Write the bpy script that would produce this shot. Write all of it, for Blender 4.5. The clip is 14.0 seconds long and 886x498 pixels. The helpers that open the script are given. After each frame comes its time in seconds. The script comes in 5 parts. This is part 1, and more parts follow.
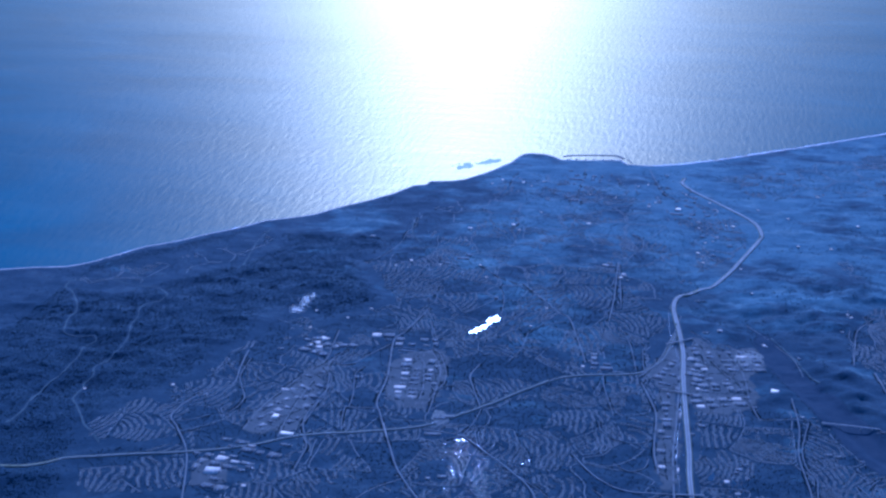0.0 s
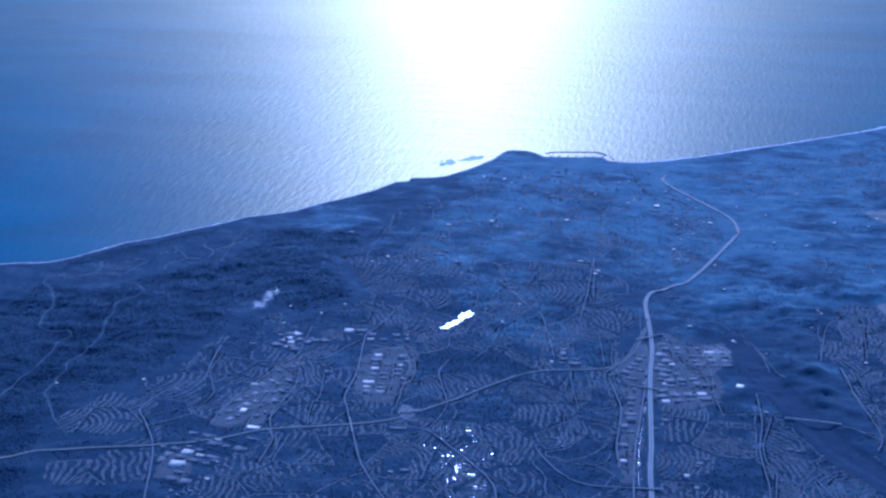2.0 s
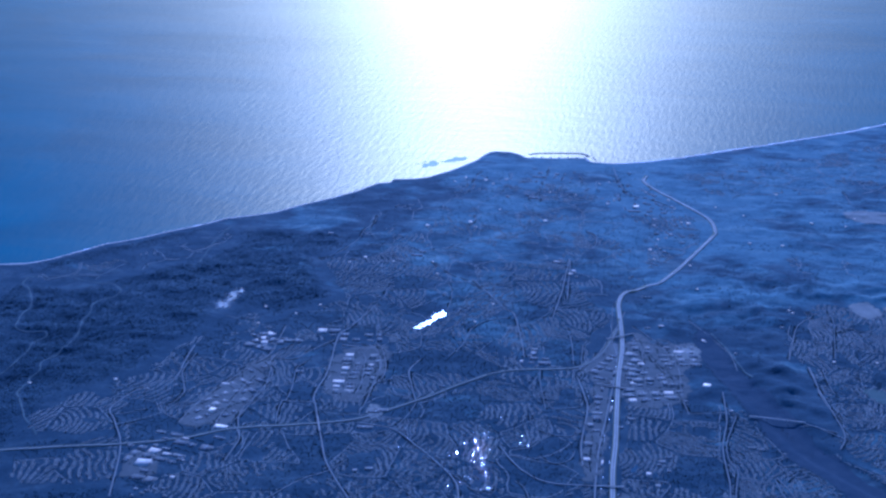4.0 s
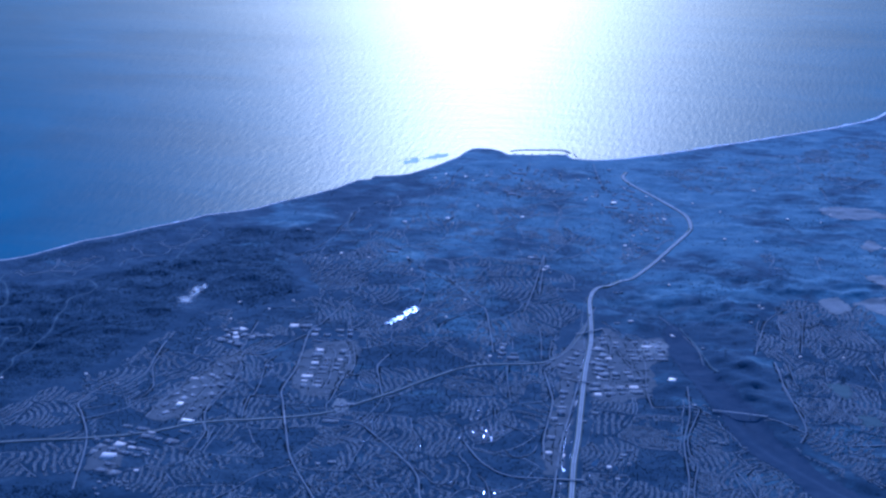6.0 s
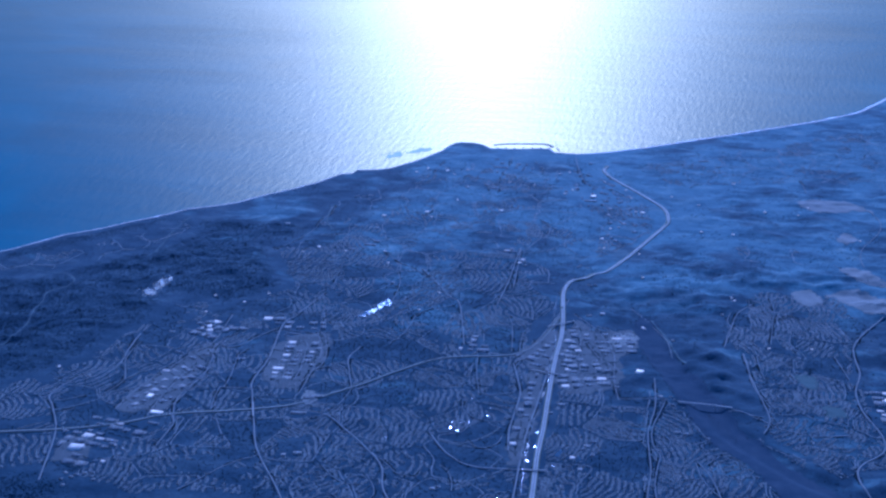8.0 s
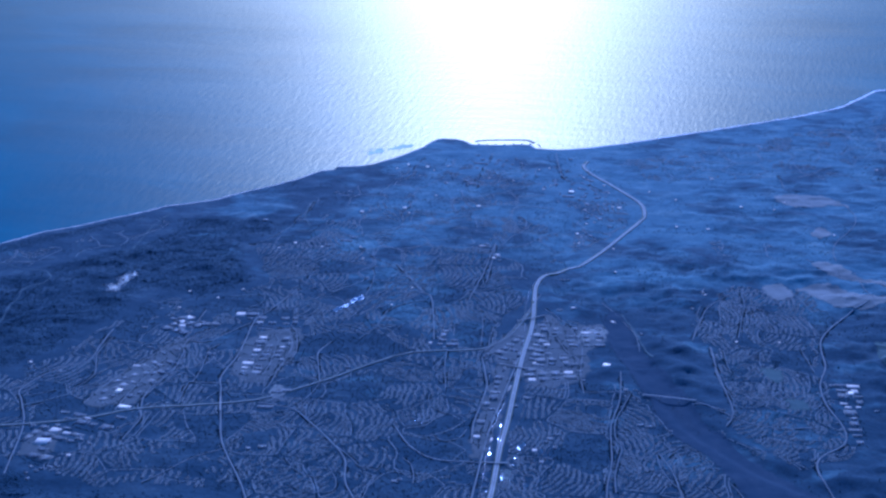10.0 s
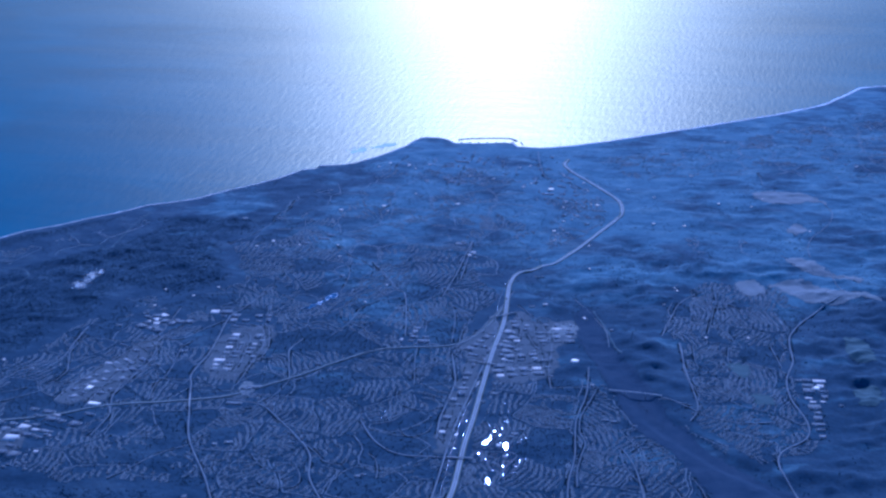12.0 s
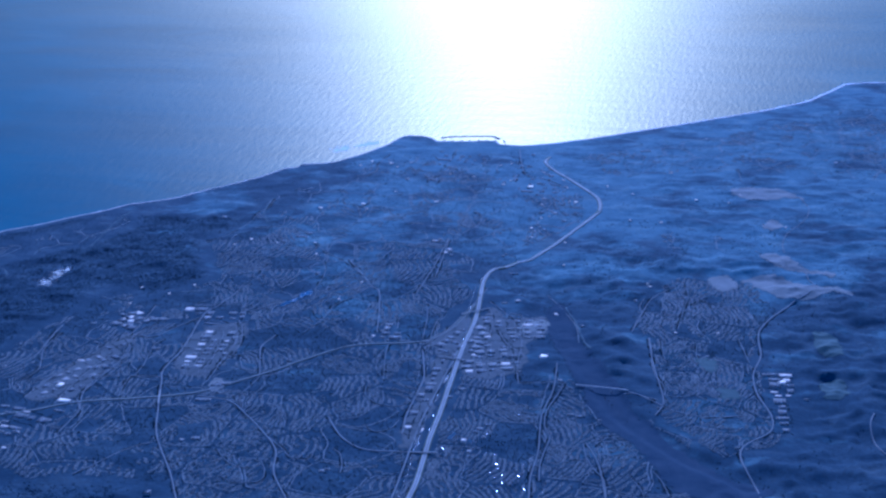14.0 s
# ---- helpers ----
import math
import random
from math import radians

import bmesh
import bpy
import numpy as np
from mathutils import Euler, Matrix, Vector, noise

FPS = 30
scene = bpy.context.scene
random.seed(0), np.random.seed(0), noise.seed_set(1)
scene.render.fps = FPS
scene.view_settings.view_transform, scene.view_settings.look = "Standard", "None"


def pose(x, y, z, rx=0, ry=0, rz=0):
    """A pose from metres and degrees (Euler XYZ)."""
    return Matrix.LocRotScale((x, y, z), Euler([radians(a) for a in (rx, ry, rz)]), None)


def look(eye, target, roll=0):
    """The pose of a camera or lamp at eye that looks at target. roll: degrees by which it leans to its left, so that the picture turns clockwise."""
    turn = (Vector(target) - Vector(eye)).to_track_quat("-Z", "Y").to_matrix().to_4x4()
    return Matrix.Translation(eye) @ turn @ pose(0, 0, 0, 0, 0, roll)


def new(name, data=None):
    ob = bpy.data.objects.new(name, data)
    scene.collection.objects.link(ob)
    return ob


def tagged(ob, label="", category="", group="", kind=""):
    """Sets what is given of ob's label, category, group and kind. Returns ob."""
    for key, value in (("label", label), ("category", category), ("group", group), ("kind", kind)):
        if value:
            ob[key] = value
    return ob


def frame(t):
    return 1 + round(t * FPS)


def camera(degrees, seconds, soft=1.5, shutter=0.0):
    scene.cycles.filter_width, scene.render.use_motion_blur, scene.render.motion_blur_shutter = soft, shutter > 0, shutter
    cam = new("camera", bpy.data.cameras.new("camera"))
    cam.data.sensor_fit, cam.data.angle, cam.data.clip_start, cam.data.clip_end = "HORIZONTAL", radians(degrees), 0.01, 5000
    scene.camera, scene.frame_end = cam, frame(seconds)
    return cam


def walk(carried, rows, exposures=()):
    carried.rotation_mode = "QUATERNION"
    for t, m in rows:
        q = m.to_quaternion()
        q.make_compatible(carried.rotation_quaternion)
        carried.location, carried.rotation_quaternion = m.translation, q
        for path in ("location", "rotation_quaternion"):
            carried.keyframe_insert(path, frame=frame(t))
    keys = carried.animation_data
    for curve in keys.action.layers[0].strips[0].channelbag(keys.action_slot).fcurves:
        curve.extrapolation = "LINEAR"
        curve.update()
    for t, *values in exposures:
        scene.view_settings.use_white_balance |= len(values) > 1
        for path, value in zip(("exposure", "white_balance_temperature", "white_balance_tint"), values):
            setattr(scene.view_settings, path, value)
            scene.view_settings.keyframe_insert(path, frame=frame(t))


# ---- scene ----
cam = camera(37.0, 14.0, soft=2.5)
PATH = [
    (0.0, (323.97, -2521.22, 698.50), (145.18, -1595.21, 366.04), 0.148),
    (0.5, (335.87, -2522.33, 699.55), (156.28, -1596.28, 367.60), 0.204),
    (1.0, (347.76, -2523.40, 700.55), (166.63, -1597.98, 367.69), 0.188),
    (1.5, (359.66, -2524.43, 701.50), (177.40, -1599.89, 366.82), 0.166),
    (2.0, (371.56, -2525.42, 702.39), (188.34, -1601.11, 367.59), 0.071),
    (2.5, (383.47, -2526.37, 703.23), (198.83, -1602.16, 368.93), 0.077),
    (3.0, (395.37, -2527.28, 704.01), (209.41, -1603.13, 370.30), 0.011),
    (5.5, (454.95, -2531.26, 707.12), (264.01, -1608.52, 372.33), -0.224),
    (6.0, (466.87, -2531.94, 707.58), (275.09, -1609.65, 372.03), -0.245),
    (6.5, (478.79, -2532.59, 707.99), (285.81, -1610.81, 371.71), -0.290),
    (7.0, (490.72, -2533.19, 708.34), (296.68, -1612.00, 371.07), -0.407),
    (7.5, (502.65, -2533.75, 708.64), (307.79, -1613.12, 370.30), -0.431),
    (8.0, (514.58, -2534.28, 708.88), (318.08, -1614.27, 369.79), -0.450),
    (10.5, (574.28, -2536.32, 709.30), (373.47, -1617.92, 368.40), -0.790),
    (11.0, (586.23, -2536.62, 709.22), (383.88, -1618.51, 368.43), -0.802),
    (11.5, (598.18, -2536.87, 709.08), (394.04, -1618.95, 368.88), -0.902),
    (12.0, (610.13, -2537.09, 708.90), (405.30, -1619.56, 368.05), -1.046),
    (12.5, (622.08, -2537.27, 708.66), (415.88, -1620.14, 367.55), -1.091),
    (13.0, (634.04, -2537.40, 708.36), (426.67, -1620.58, 367.15), -1.230),
    (13.5, (646.00, -2537.50, 708.01), (438.16, -1620.77, 366.83), -1.320),
    (14.0, (657.96, -2537.56, 707.61), (448.43, -1621.13, 366.68), -1.412),
]
walk(cam, [(t, look(eye, target, roll)) for t, eye, target, roll in PATH], [(0.0, 0.36, 3470, 30), (14.0, 0.36, 3470, 30)])

# ---- light: a low winter sun over the sea ----
SUN_HIGH, SUN_EAST = 28.9, -9.9
world = bpy.data.worlds.new("sky")
scene.world = world
world.use_nodes = True
wn = world.node_tree.nodes
sky = wn.new("ShaderNodeTexSky")
sky.sky_type, sky.sun_disc = "NISHITA", False
sky.sun_elevation, sky.sun_rotation = radians(SUN_HIGH), radians(SUN_EAST)
sky.altitude, sky.air_density, sky.dust_density, sky.ozone_density = 300, 1.0, 0.25, 3.0
world.node_tree.links.new(sky.outputs[0], wn["Background"].inputs[0])
wn["Background"].inputs[1].default_value = 0.12
sun = new("sun", bpy.data.lights.new("sun", "SUN"))
sun.data.energy, sun.data.angle, sun.data.color = 4.0, radians(0.53), (1.0, 0.91, 0.79)
a, e = radians(SUN_EAST), radians(SUN_HIGH)
sun.matrix_world = look((math.sin(a) * math.cos(e) * 900, math.cos(a) * math.cos(e) * 900, math.sin(e) * 900), (0, 0, 0))


# ---- materials ----
def ramp(nt, fac, stops):
    node = nt.nodes.new("ShaderNodeValToRGB")
    while len(node.color_ramp.elements) < len(stops):
        node.color_ramp.elements.new(0.5)
    for el, (p, c) in zip(node.color_ramp.elements, stops):
        el.position, el.color = p, (*c, 1)
    nt.links.new(fac, node.inputs[0])
    return node.outputs[0]


def blend(nt, fac, a, b, how="MIX"):
    node = nt.nodes.new("ShaderNodeMix")
    node.data_type, node.blend_type = "RGBA", how
    for socket, v in ((node.inputs[0], fac), (node.inputs[6], a), (node.inputs[7], b)):
        if isinstance(v, bpy.types.NodeSocket):
            nt.links.new(v, socket)
        else:
            socket.default_value = v if isinstance(v, (int, float)) else (*v, 1)
    return node.outputs[2]


def grain(nt, size, detail=4.0, rough=0.55, squash=(1, 1, 1), turn=0.0, twist=0.0):
    """Noise in world space; size: units per wave."""
    geo, mp, tex = (nt.nodes.new(k) for k in ("ShaderNodeNewGeometry", "ShaderNodeMapping", "ShaderNodeTexNoise"))
    nt.links.new(geo.outputs["Position"], mp.inputs[0])
    mp.inputs["Scale"].default_value, mp.inputs["Rotation"].default_value = [v / size for v in squash], (0, 0, radians(turn))
    nt.links.new(mp.outputs[0], tex.inputs["Vector"])
    tex.inputs["Scale"].default_value, tex.inputs["Detail"].default_value, tex.inputs["Roughness"].default_value = 1.0, detail, rough
    tex.inputs["Distortion"].default_value = twist
    return tex.outputs["Fac"]


def bump(nt, bsdf, fac, strength, distance):
    node = nt.nodes.new("ShaderNodeBump")
    node.inputs["Strength"].default_value, node.inputs["Distance"].default_value = strength, distance
    nt.links.new(fac, node.inputs["Height"])
    old = bsdf.inputs["Normal"].links
    if old:
        nt.links.new(old[0].from_socket, node.inputs["Normal"])
    nt.links.new(node.outputs[0], bsdf.inputs["Normal"])


def material(name, rough=0.9, metal=0.0, gloss=0.3):
    m = bpy.data.materials.new(name)
    m.use_nodes = True
    bsdf = m.node_tree.nodes["Principled BSDF"]
    bsdf.inputs["Roughness"].default_value, bsdf.inputs["Metallic"].default_value = rough, metal
    bsdf.inputs["Specular IOR Level"].default_value = gloss
    return m, m.node_tree, bsdf


def paint(nt, bsdf, colour):
    if isinstance(colour, bpy.types.NodeSocket):
        nt.links.new(colour, bsdf.inputs["Base Color"])
    else:
        bsdf.inputs["Base Color"].default_value = (*colour, 1)


def plain(name, low, high, size, rough=0.9, metal=0.0, gloss=0.08, relief=0.0):
    """A surface between two colours, mottled at a large and a fine scale."""
    m, nt, bsdf = material(name, rough, metal, gloss)
    big, fine = grain(nt, size, 3), grain(nt, size / 9, 3)
    c = ramp(nt, big, [(0.3, low), (0.7, high)])
    paint(nt, bsdf, blend(nt, 0.35, c, ramp(nt, fine, [(0.3, low), (0.7, high)])))
    if relief:
        bump(nt, bsdf, fine, 0.6, relief)
    return m


def varied(name, colours, rough=0.8, metal=0.0, gloss=0.08, island=True):
    """A surface whose colour changes from piece to piece."""
    m, nt, bsdf = material(name, rough, metal, gloss)
    if island:
        src = nt.nodes.new("ShaderNodeNewGeometry").outputs["Random Per Island"]
    else:
        src = nt.nodes.new("ShaderNodeObjectInfo").outputs["Random"]
    node = ramp(nt, src, [(i / len(colours), c) for i, c in enumerate(colours)])
    node.node.color_ramp.interpolation = "CONSTANT"
    paint(nt, bsdf, blend(nt, 0.3, node, ramp(nt, grain(nt, 1.2, 3), [(0.3, (0.06, 0.06, 0.06)), (0.7, (0.5, 0.48, 0.45))]), "SOFT_LIGHT"))
    return m


def ground_material():
    m, nt, bsdf = material("chaparral_and_dry_grass", 0.95, gloss=0.05)
    broad = grain(nt, 190, 5, 0.6, twist=0.6)
    mid = grain(nt, 40, 5, 0.62, (0.7, 1.2, 1), twist=0.5)
    fine = grain(nt, 5, 4, 0.7)
    # Extra blue in the scrub and grass colours stands in for air haze.
    scrub = ramp(nt, mid, [(0.3, (0.02, 0.031, 0.04)), (0.5, (0.031, 0.043, 0.052)), (0.65, (0.05, 0.062, 0.066)), (0.8, (0.066, 0.076, 0.074))])
    hazy_grass = ramp(nt, mid, [(0.3, (0.056, 0.082, 0.09)), (0.55, (0.095, 0.128, 0.126)), (0.78, (0.16, 0.185, 0.155))])
    # Paler, bluer cover towards the coast: distance haze put into the colour.
    coastal = nt.nodes.new("ShaderNodeMapRange")
    spot, axes = nt.nodes.new("ShaderNodeNewGeometry"), nt.nodes.new("ShaderNodeSeparateXYZ")
    nt.links.new(spot.outputs["Position"], axes.inputs[0])
    nt.links.new(axes.outputs["Y"], coastal.inputs[0])
    for k, v in enumerate((-1150, -500, -0.2, 0.1)):
        coastal.inputs[k + 1].default_value = v
    more = nt.nodes.new("ShaderNodeMath")
    nt.links.new(broad, more.inputs[0])
    nt.links.new(coastal.outputs[0], more.inputs[1])
    western, least = nt.nodes.new("ShaderNodeMapRange"), nt.nodes.new("ShaderNodeMath")
    nt.links.new(axes.outputs["X"], western.inputs[0])
    for k, v in enumerate((-220, 60, -0.2, 0.0)):
        western.inputs[k + 1].default_value = v
    nt.links.new(more.outputs[0], least.inputs[0])
    nt.links.new(western.outputs[0], least.inputs[1])
    patches, share = grain(nt, 62, 5, 0.6, (0.8, 1.3, 1), 15, 0.8), nt.nodes.new("ShaderNodeMath")
    share.operation = "MULTIPLY_ADD"
    nt.links.new(patches, share.inputs[0])
    share.inputs[1].default_value = 0.75
    nt.links.new(least.outputs[0], share.inputs[2])
    c = blend(nt, ramp(nt, share.outputs[0], [(0.8, (0, 0, 0)), (1.02, (1, 1, 1))]), scrub, hazy_grass)
    bands = []
    for axis, lo, hi in (("X", -190, -350), ("Y", -850, -1250)):
        band = nt.nodes.new("ShaderNodeMapRange")
        nt.links.new(axes.outputs[axis], band.inputs[0])
        band.inputs[1].default_value, band.inputs[2].default_value = lo, hi
        bands.append(band.outputs[0])
    thicket = nt.nodes.new("ShaderNodeMath")
    thicket.operation = "MULTIPLY"
    nt.links.new(bands[0], thicket.inputs[0])
    nt.links.new(bands[1], thicket.inputs[1])
    uneven = nt.nodes.new("ShaderNodeMath")
    uneven.operation = "MULTIPLY"
    nt.links.new(thicket.outputs[0], uneven.inputs[0])
    nt.links.new(ramp(nt, broad, [(0.34, (1, 1, 1)), (0.66, (0.45, 0.45, 0.45))]), uneven.inputs[1])
    dense = ramp(nt, mid, [(0.3, (0.013, 0.022, 0.032)), (0.7, (0.021, 0.032, 0.042))])
    c = blend(nt, uneven.outputs[0], c, dense)
    speck = ramp(nt, fine, [(0.36, (0.5, 0.5, 0.5)), (0.55, (1, 1, 1)), (0.75, (1.45, 1.4, 1.35))])
    paint(nt, bsdf, blend(nt, 0.45, c, speck, "MULTIPLY"))
    bump(nt, bsdf, mid, 0.4, 1.6)
    bump(nt, bsdf, fine, 0.5, 0.5)
    return m


def sea_material():
    """Wind-ruffled water: dark body colour under a broad, soft sun glint."""
    m, nt, bsdf = material("sea_water", 0.36)
    body, gloss, fres, mix = (nt.nodes.new(k) for k in ("ShaderNodeBsdfDiffuse", "ShaderNodeBsdfGlossy", "ShaderNodeFresnel", "ShaderNodeMixShader"))
    drift = grain(nt, 420, 4, 0.55, (1, 1.6, 1), 20, 0.8)
    nt.links.new(ramp(nt, drift, [(0.3, (0.002, 0.052, 0.085)), (0.7, (0.004, 0.08, 0.12))]), body.inputs["Color"])
    gloss.distribution = "GGX"
    gloss.inputs["Color"].default_value = (0.318, 0.256, 0.117, 1)
    streak = grain(nt, 420, 5, 0.6, (0.3, 2.2, 1), -6, 0.8)
    nt.links.new(ramp(nt, streak, [(0.3, (SEA_ROUGH - 0.02,) * 3), (0.7, (SEA_ROUGH + 0.02,) * 3)]), gloss.inputs["Roughness"])
    fres.inputs["IOR"].default_value = 1.28
    swell = grain(nt, 10, 3, 0.5, (1.0, 0.24, 1), -8, 0.6)
    cross = grain(nt, 44, 3, 0.5, (0.28, 1.0, 1), 12, 0.6)
    bump(nt, gloss, swell, 0.6, 0.75)
    bump(nt, gloss, cross, 0.55, 1.1)
    nt.links.new(fres.outputs[0], mix.inputs[0])
    nt.links.new(body.outputs[0], mix.inputs[1])
    nt.links.new(gloss.outputs[0], mix.inputs[2])
    nt.links.new(mix.outputs[0], nt.nodes["Material Output"].inputs["Surface"])
    nt.nodes.remove(bsdf)
    return m


SEA_ROUGH = 0.39


def still_water(name, rough, colour):
    """Sheltered water: a dark body under a nearly mirror-like surface."""
    m, nt, bsdf = material(name, rough)
    body, gloss, fres, mix = (nt.nodes.new(k) for k in ("ShaderNodeBsdfDiffuse", "ShaderNodeBsdfGlossy", "ShaderNodeFresnel", "ShaderNodeMixShader"))
    body.inputs["Color"].default_value = (*colour, 1)
    gloss.distribution = "BECKMANN"
    nt.links.new(ramp(nt, grain(nt, 6.0, 4, 0.65), [(0.35, (rough * 0.6,) * 3), (0.65, (rough * 1.4,) * 3)]), gloss.inputs["Roughness"])
    fres.inputs["IOR"].default_value = 1.333
    bump(nt, gloss, grain(nt, 3.0, 3), 0.25, 0.03)
    nt.links.new(fres.outputs[0], mix.inputs[0])
    nt.links.new(body.outputs[0], mix.inputs[1])
    nt.links.new(gloss.outputs[0], mix.inputs[2])
    nt.links.new(mix.outputs[0], nt.nodes["Material Output"].inputs["Surface"])
    nt.nodes.remove(bsdf)
    return m


GROUND = ground_material()
SEA = sea_material()
LAKE = still_water("lake_water", 0.24, (0.01, 0.03, 0.04))
POOL = still_water("pool_water", 0.085, (0.04, 0.12, 0.15))
STILL = still_water("still_pond_water", 0.07, (0.02, 0.03, 0.03))
SOIL = plain("bare_graded_earth", (0.105, 0.099, 0.078), (0.17, 0.157, 0.123), 22, relief=0.3)
LOT = plain("worn_paving", (0.05, 0.051, 0.045), (0.086, 0.084, 0.072), 14)
GRASS = plain("mown_grass", (0.045, 0.058, 0.05), (0.066, 0.08, 0.062), 22, relief=0.3)
# Canyon grass is tinted blue in place of the haze before it.
FLOOR = plain("dark_canyon_grass", (0.036, 0.044, 0.053), (0.055, 0.06, 0.066), 14, 1.0, gloss=0.0, relief=0.5)
KELP = plain("kelp", (0.38, 0.36, 0.3), (0.6, 0.57, 0.48), 14, 0.9, gloss=0.05)
SAND = plain("beach_sand", (0.32, 0.26, 0.19), (0.46, 0.39, 0.3), 20)
FOAM = plain("surf_foam", (0.6, 0.57, 0.5), (0.85, 0.82, 0.75), 6)
ROCK = plain("breakwater_rock", (0.06, 0.055, 0.05), (0.16, 0.15, 0.135), 3, relief=0.4)
CONCRETE = plain("worn_concrete", (0.215, 0.192, 0.15), (0.31, 0.277, 0.22), 18)
ASPHALT = plain("worn_asphalt", (0.105, 0.1, 0.086), (0.17, 0.158, 0.134), 12)
TOLL = plain("dark_asphalt", (0.075, 0.075, 0.067), (0.12, 0.115, 0.1), 12)
COLLECTOR = plain("pale_asphalt", (0.12, 0.116, 0.1), (0.19, 0.18, 0.152), 14)
YARD = plain("lawns_and_drives", (0.046, 0.056, 0.054), (0.074, 0.08, 0.07), 9)
STREET = plain("street_asphalt", (0.105, 0.102, 0.09), (0.158, 0.15, 0.128), 10)
VERGE = plain("dry_verge", (0.05, 0.055, 0.03), (0.13, 0.12, 0.07), 10)
CREEK = plain("creek_gravel", (0.038, 0.05, 0.048), (0.075, 0.084, 0.074), 14)
ROOF = varied("tile_roofs", [(0.105, 0.09, 0.072), (0.125, 0.11, 0.09), (0.092, 0.087, 0.078), (0.142, 0.13, 0.107), (0.113, 0.096, 0.076), (0.08, 0.077, 0.072), (0.113, 0.103, 0.086), (0.098, 0.091, 0.08), (0.3, 0.26, 0.2)], 0.7)
STUCCO = varied("stucco_walls", [(0.3, 0.26, 0.2), (0.38, 0.34, 0.27), (0.24, 0.2, 0.15)], 0.9)
FLATROOF = varied("flat_membrane_roofs", [(0.115, 0.106, 0.088), (0.095, 0.088, 0.076), (0.078, 0.075, 0.068), (0.108, 0.1, 0.084), (0.085, 0.081, 0.072), (0.14, 0.127, 0.104), (0.1, 0.093, 0.08), (0.19, 0.168, 0.132), (0.115, 0.106, 0.088), (0.42, 0.345, 0.245)], 0.85, island=False)
WHITEROOF = plain("white_membrane_roof", (0.62, 0.48, 0.29), (0.8, 0.63, 0.4), 9, 0.8)
MALLROOF = plain("beige_mall_roof", (0.3, 0.25, 0.18), (0.42, 0.355, 0.265), 9, 0.85)
TINROOF = plain("bare_metal_roof", (0.5, 0.51, 0.52), (0.65, 0.65, 0.66), 5, 0.15, 1.0)
STEEL = plain("polished_steel", (0.14, 0.14, 0.14), (0.2, 0.2, 0.2), 5, 0.22, 1.0)
WALL = plain("painted_concrete_wall", (0.17, 0.15, 0.12), (0.26, 0.235, 0.195), 6)
UNIT = plain("grey_roof_plant", (0.3, 0.3, 0.3), (0.45, 0.45, 0.44), 2, 0.6)
GLASS = plain("dark_window_band", (0.03, 0.035, 0.04), (0.06, 0.065, 0.07), 3, 0.15, gloss=0.6)
# Leaf and brush colours hold added blue that imitates air haze.
LEAF = varied("tree_leaves", [(0.025, 0.037, 0.042), (0.031, 0.045, 0.047), (0.021, 0.032, 0.038), (0.037, 0.052, 0.051)], 0.9, gloss=0.1)
SCRUB = varied("chaparral_leaves", [(0.019, 0.03, 0.039), (0.022, 0.033, 0.042), (0.025, 0.037, 0.045)], 0.95, gloss=0.03)
BRUSH = varied("hillside_brush", [(0.03, 0.046, 0.052), (0.038, 0.055, 0.058), (0.026, 0.04, 0.047)], 0.95, gloss=0.03)
CARPAINT = varied("car_paint", [(0.6, 0.6, 0.6), (0.05, 0.05, 0.055), (0.25, 0.26, 0.27), (0.4, 0.4, 0.4), (0.12, 0.03, 0.03), (0.7, 0.7, 0.7)], 0.25, 0.0, 0.5)
CLOUD, nt, bsdf = material("cloud_vapour", 1.0, gloss=0.0)
paint(nt, bsdf, (0.97, 0.88, 0.74))
through_light, both = nt.nodes.new("ShaderNodeBsdfTranslucent"), nt.nodes.new("ShaderNodeMixShader")
through_light.inputs["Color"].default_value, both.inputs[0].default_value = (0.98, 0.89, 0.72, 1), 0.75
nt.links.new(bsdf.outputs[0], both.inputs[1])
nt.links.new(through_light.outputs[0], both.inputs[2])
thin, wisp = nt.nodes.new("ShaderNodeBsdfTransparent"), nt.nodes.new("ShaderNodeMixShader")
wisp.inputs[0].default_value = 0.74
nt.links.new(both.outputs[0], wisp.inputs[1])
nt.links.new(thin.outputs[0], wisp.inputs[2])
nt.links.new(wisp.outputs[0], nt.nodes["Material Output"].inputs["Surface"])
MATS = dict(soil=SOIL, lot=LOT, grass=GRASS, kelp=KELP, floor=FLOOR)

# ---- the lie of the land (one unit stands for twelve metres) ----
COAST = [(-2600, -2300), (-1500, -1350), (-900, -880), (-692, -802), (-646, -782), (-597, -770), (-568, -743), (-543, -704), (-516, -658), (-470, -618), (-434, -573), (-398, -536), (-368, -493), (-330, -470), (-298, -444), (-262, -391), (-223, -343), (-193, -298), (-168, -243), (-148, -235), (-146, -212), (-107, -201), (-84, -184), (-54, -140), (-32, -92), (-15, -52), (-8, -14), (-1, 12), (10, 20), (36, 20), (56, 8), (74, -16), (128, -10), (165, 0), (190, 2), (204, -22), (248, -25), (302, -4), (377, 45), (455, 108), (547, 179), (717, 318), (815, 417), (882, 546), (904, 594), (949, 617), (1100, 640), (1300, 760), (1700, 950), (2600, 1300)]
CX = np.array([p[0] for p in COAST], float)
CY = np.array([p[1] for p in COAST], float)


def smooth(a, b, v):
    k = np.clip((v - a) / (b - a), 0, 1)
    return k * k * (3 - 2 * k)


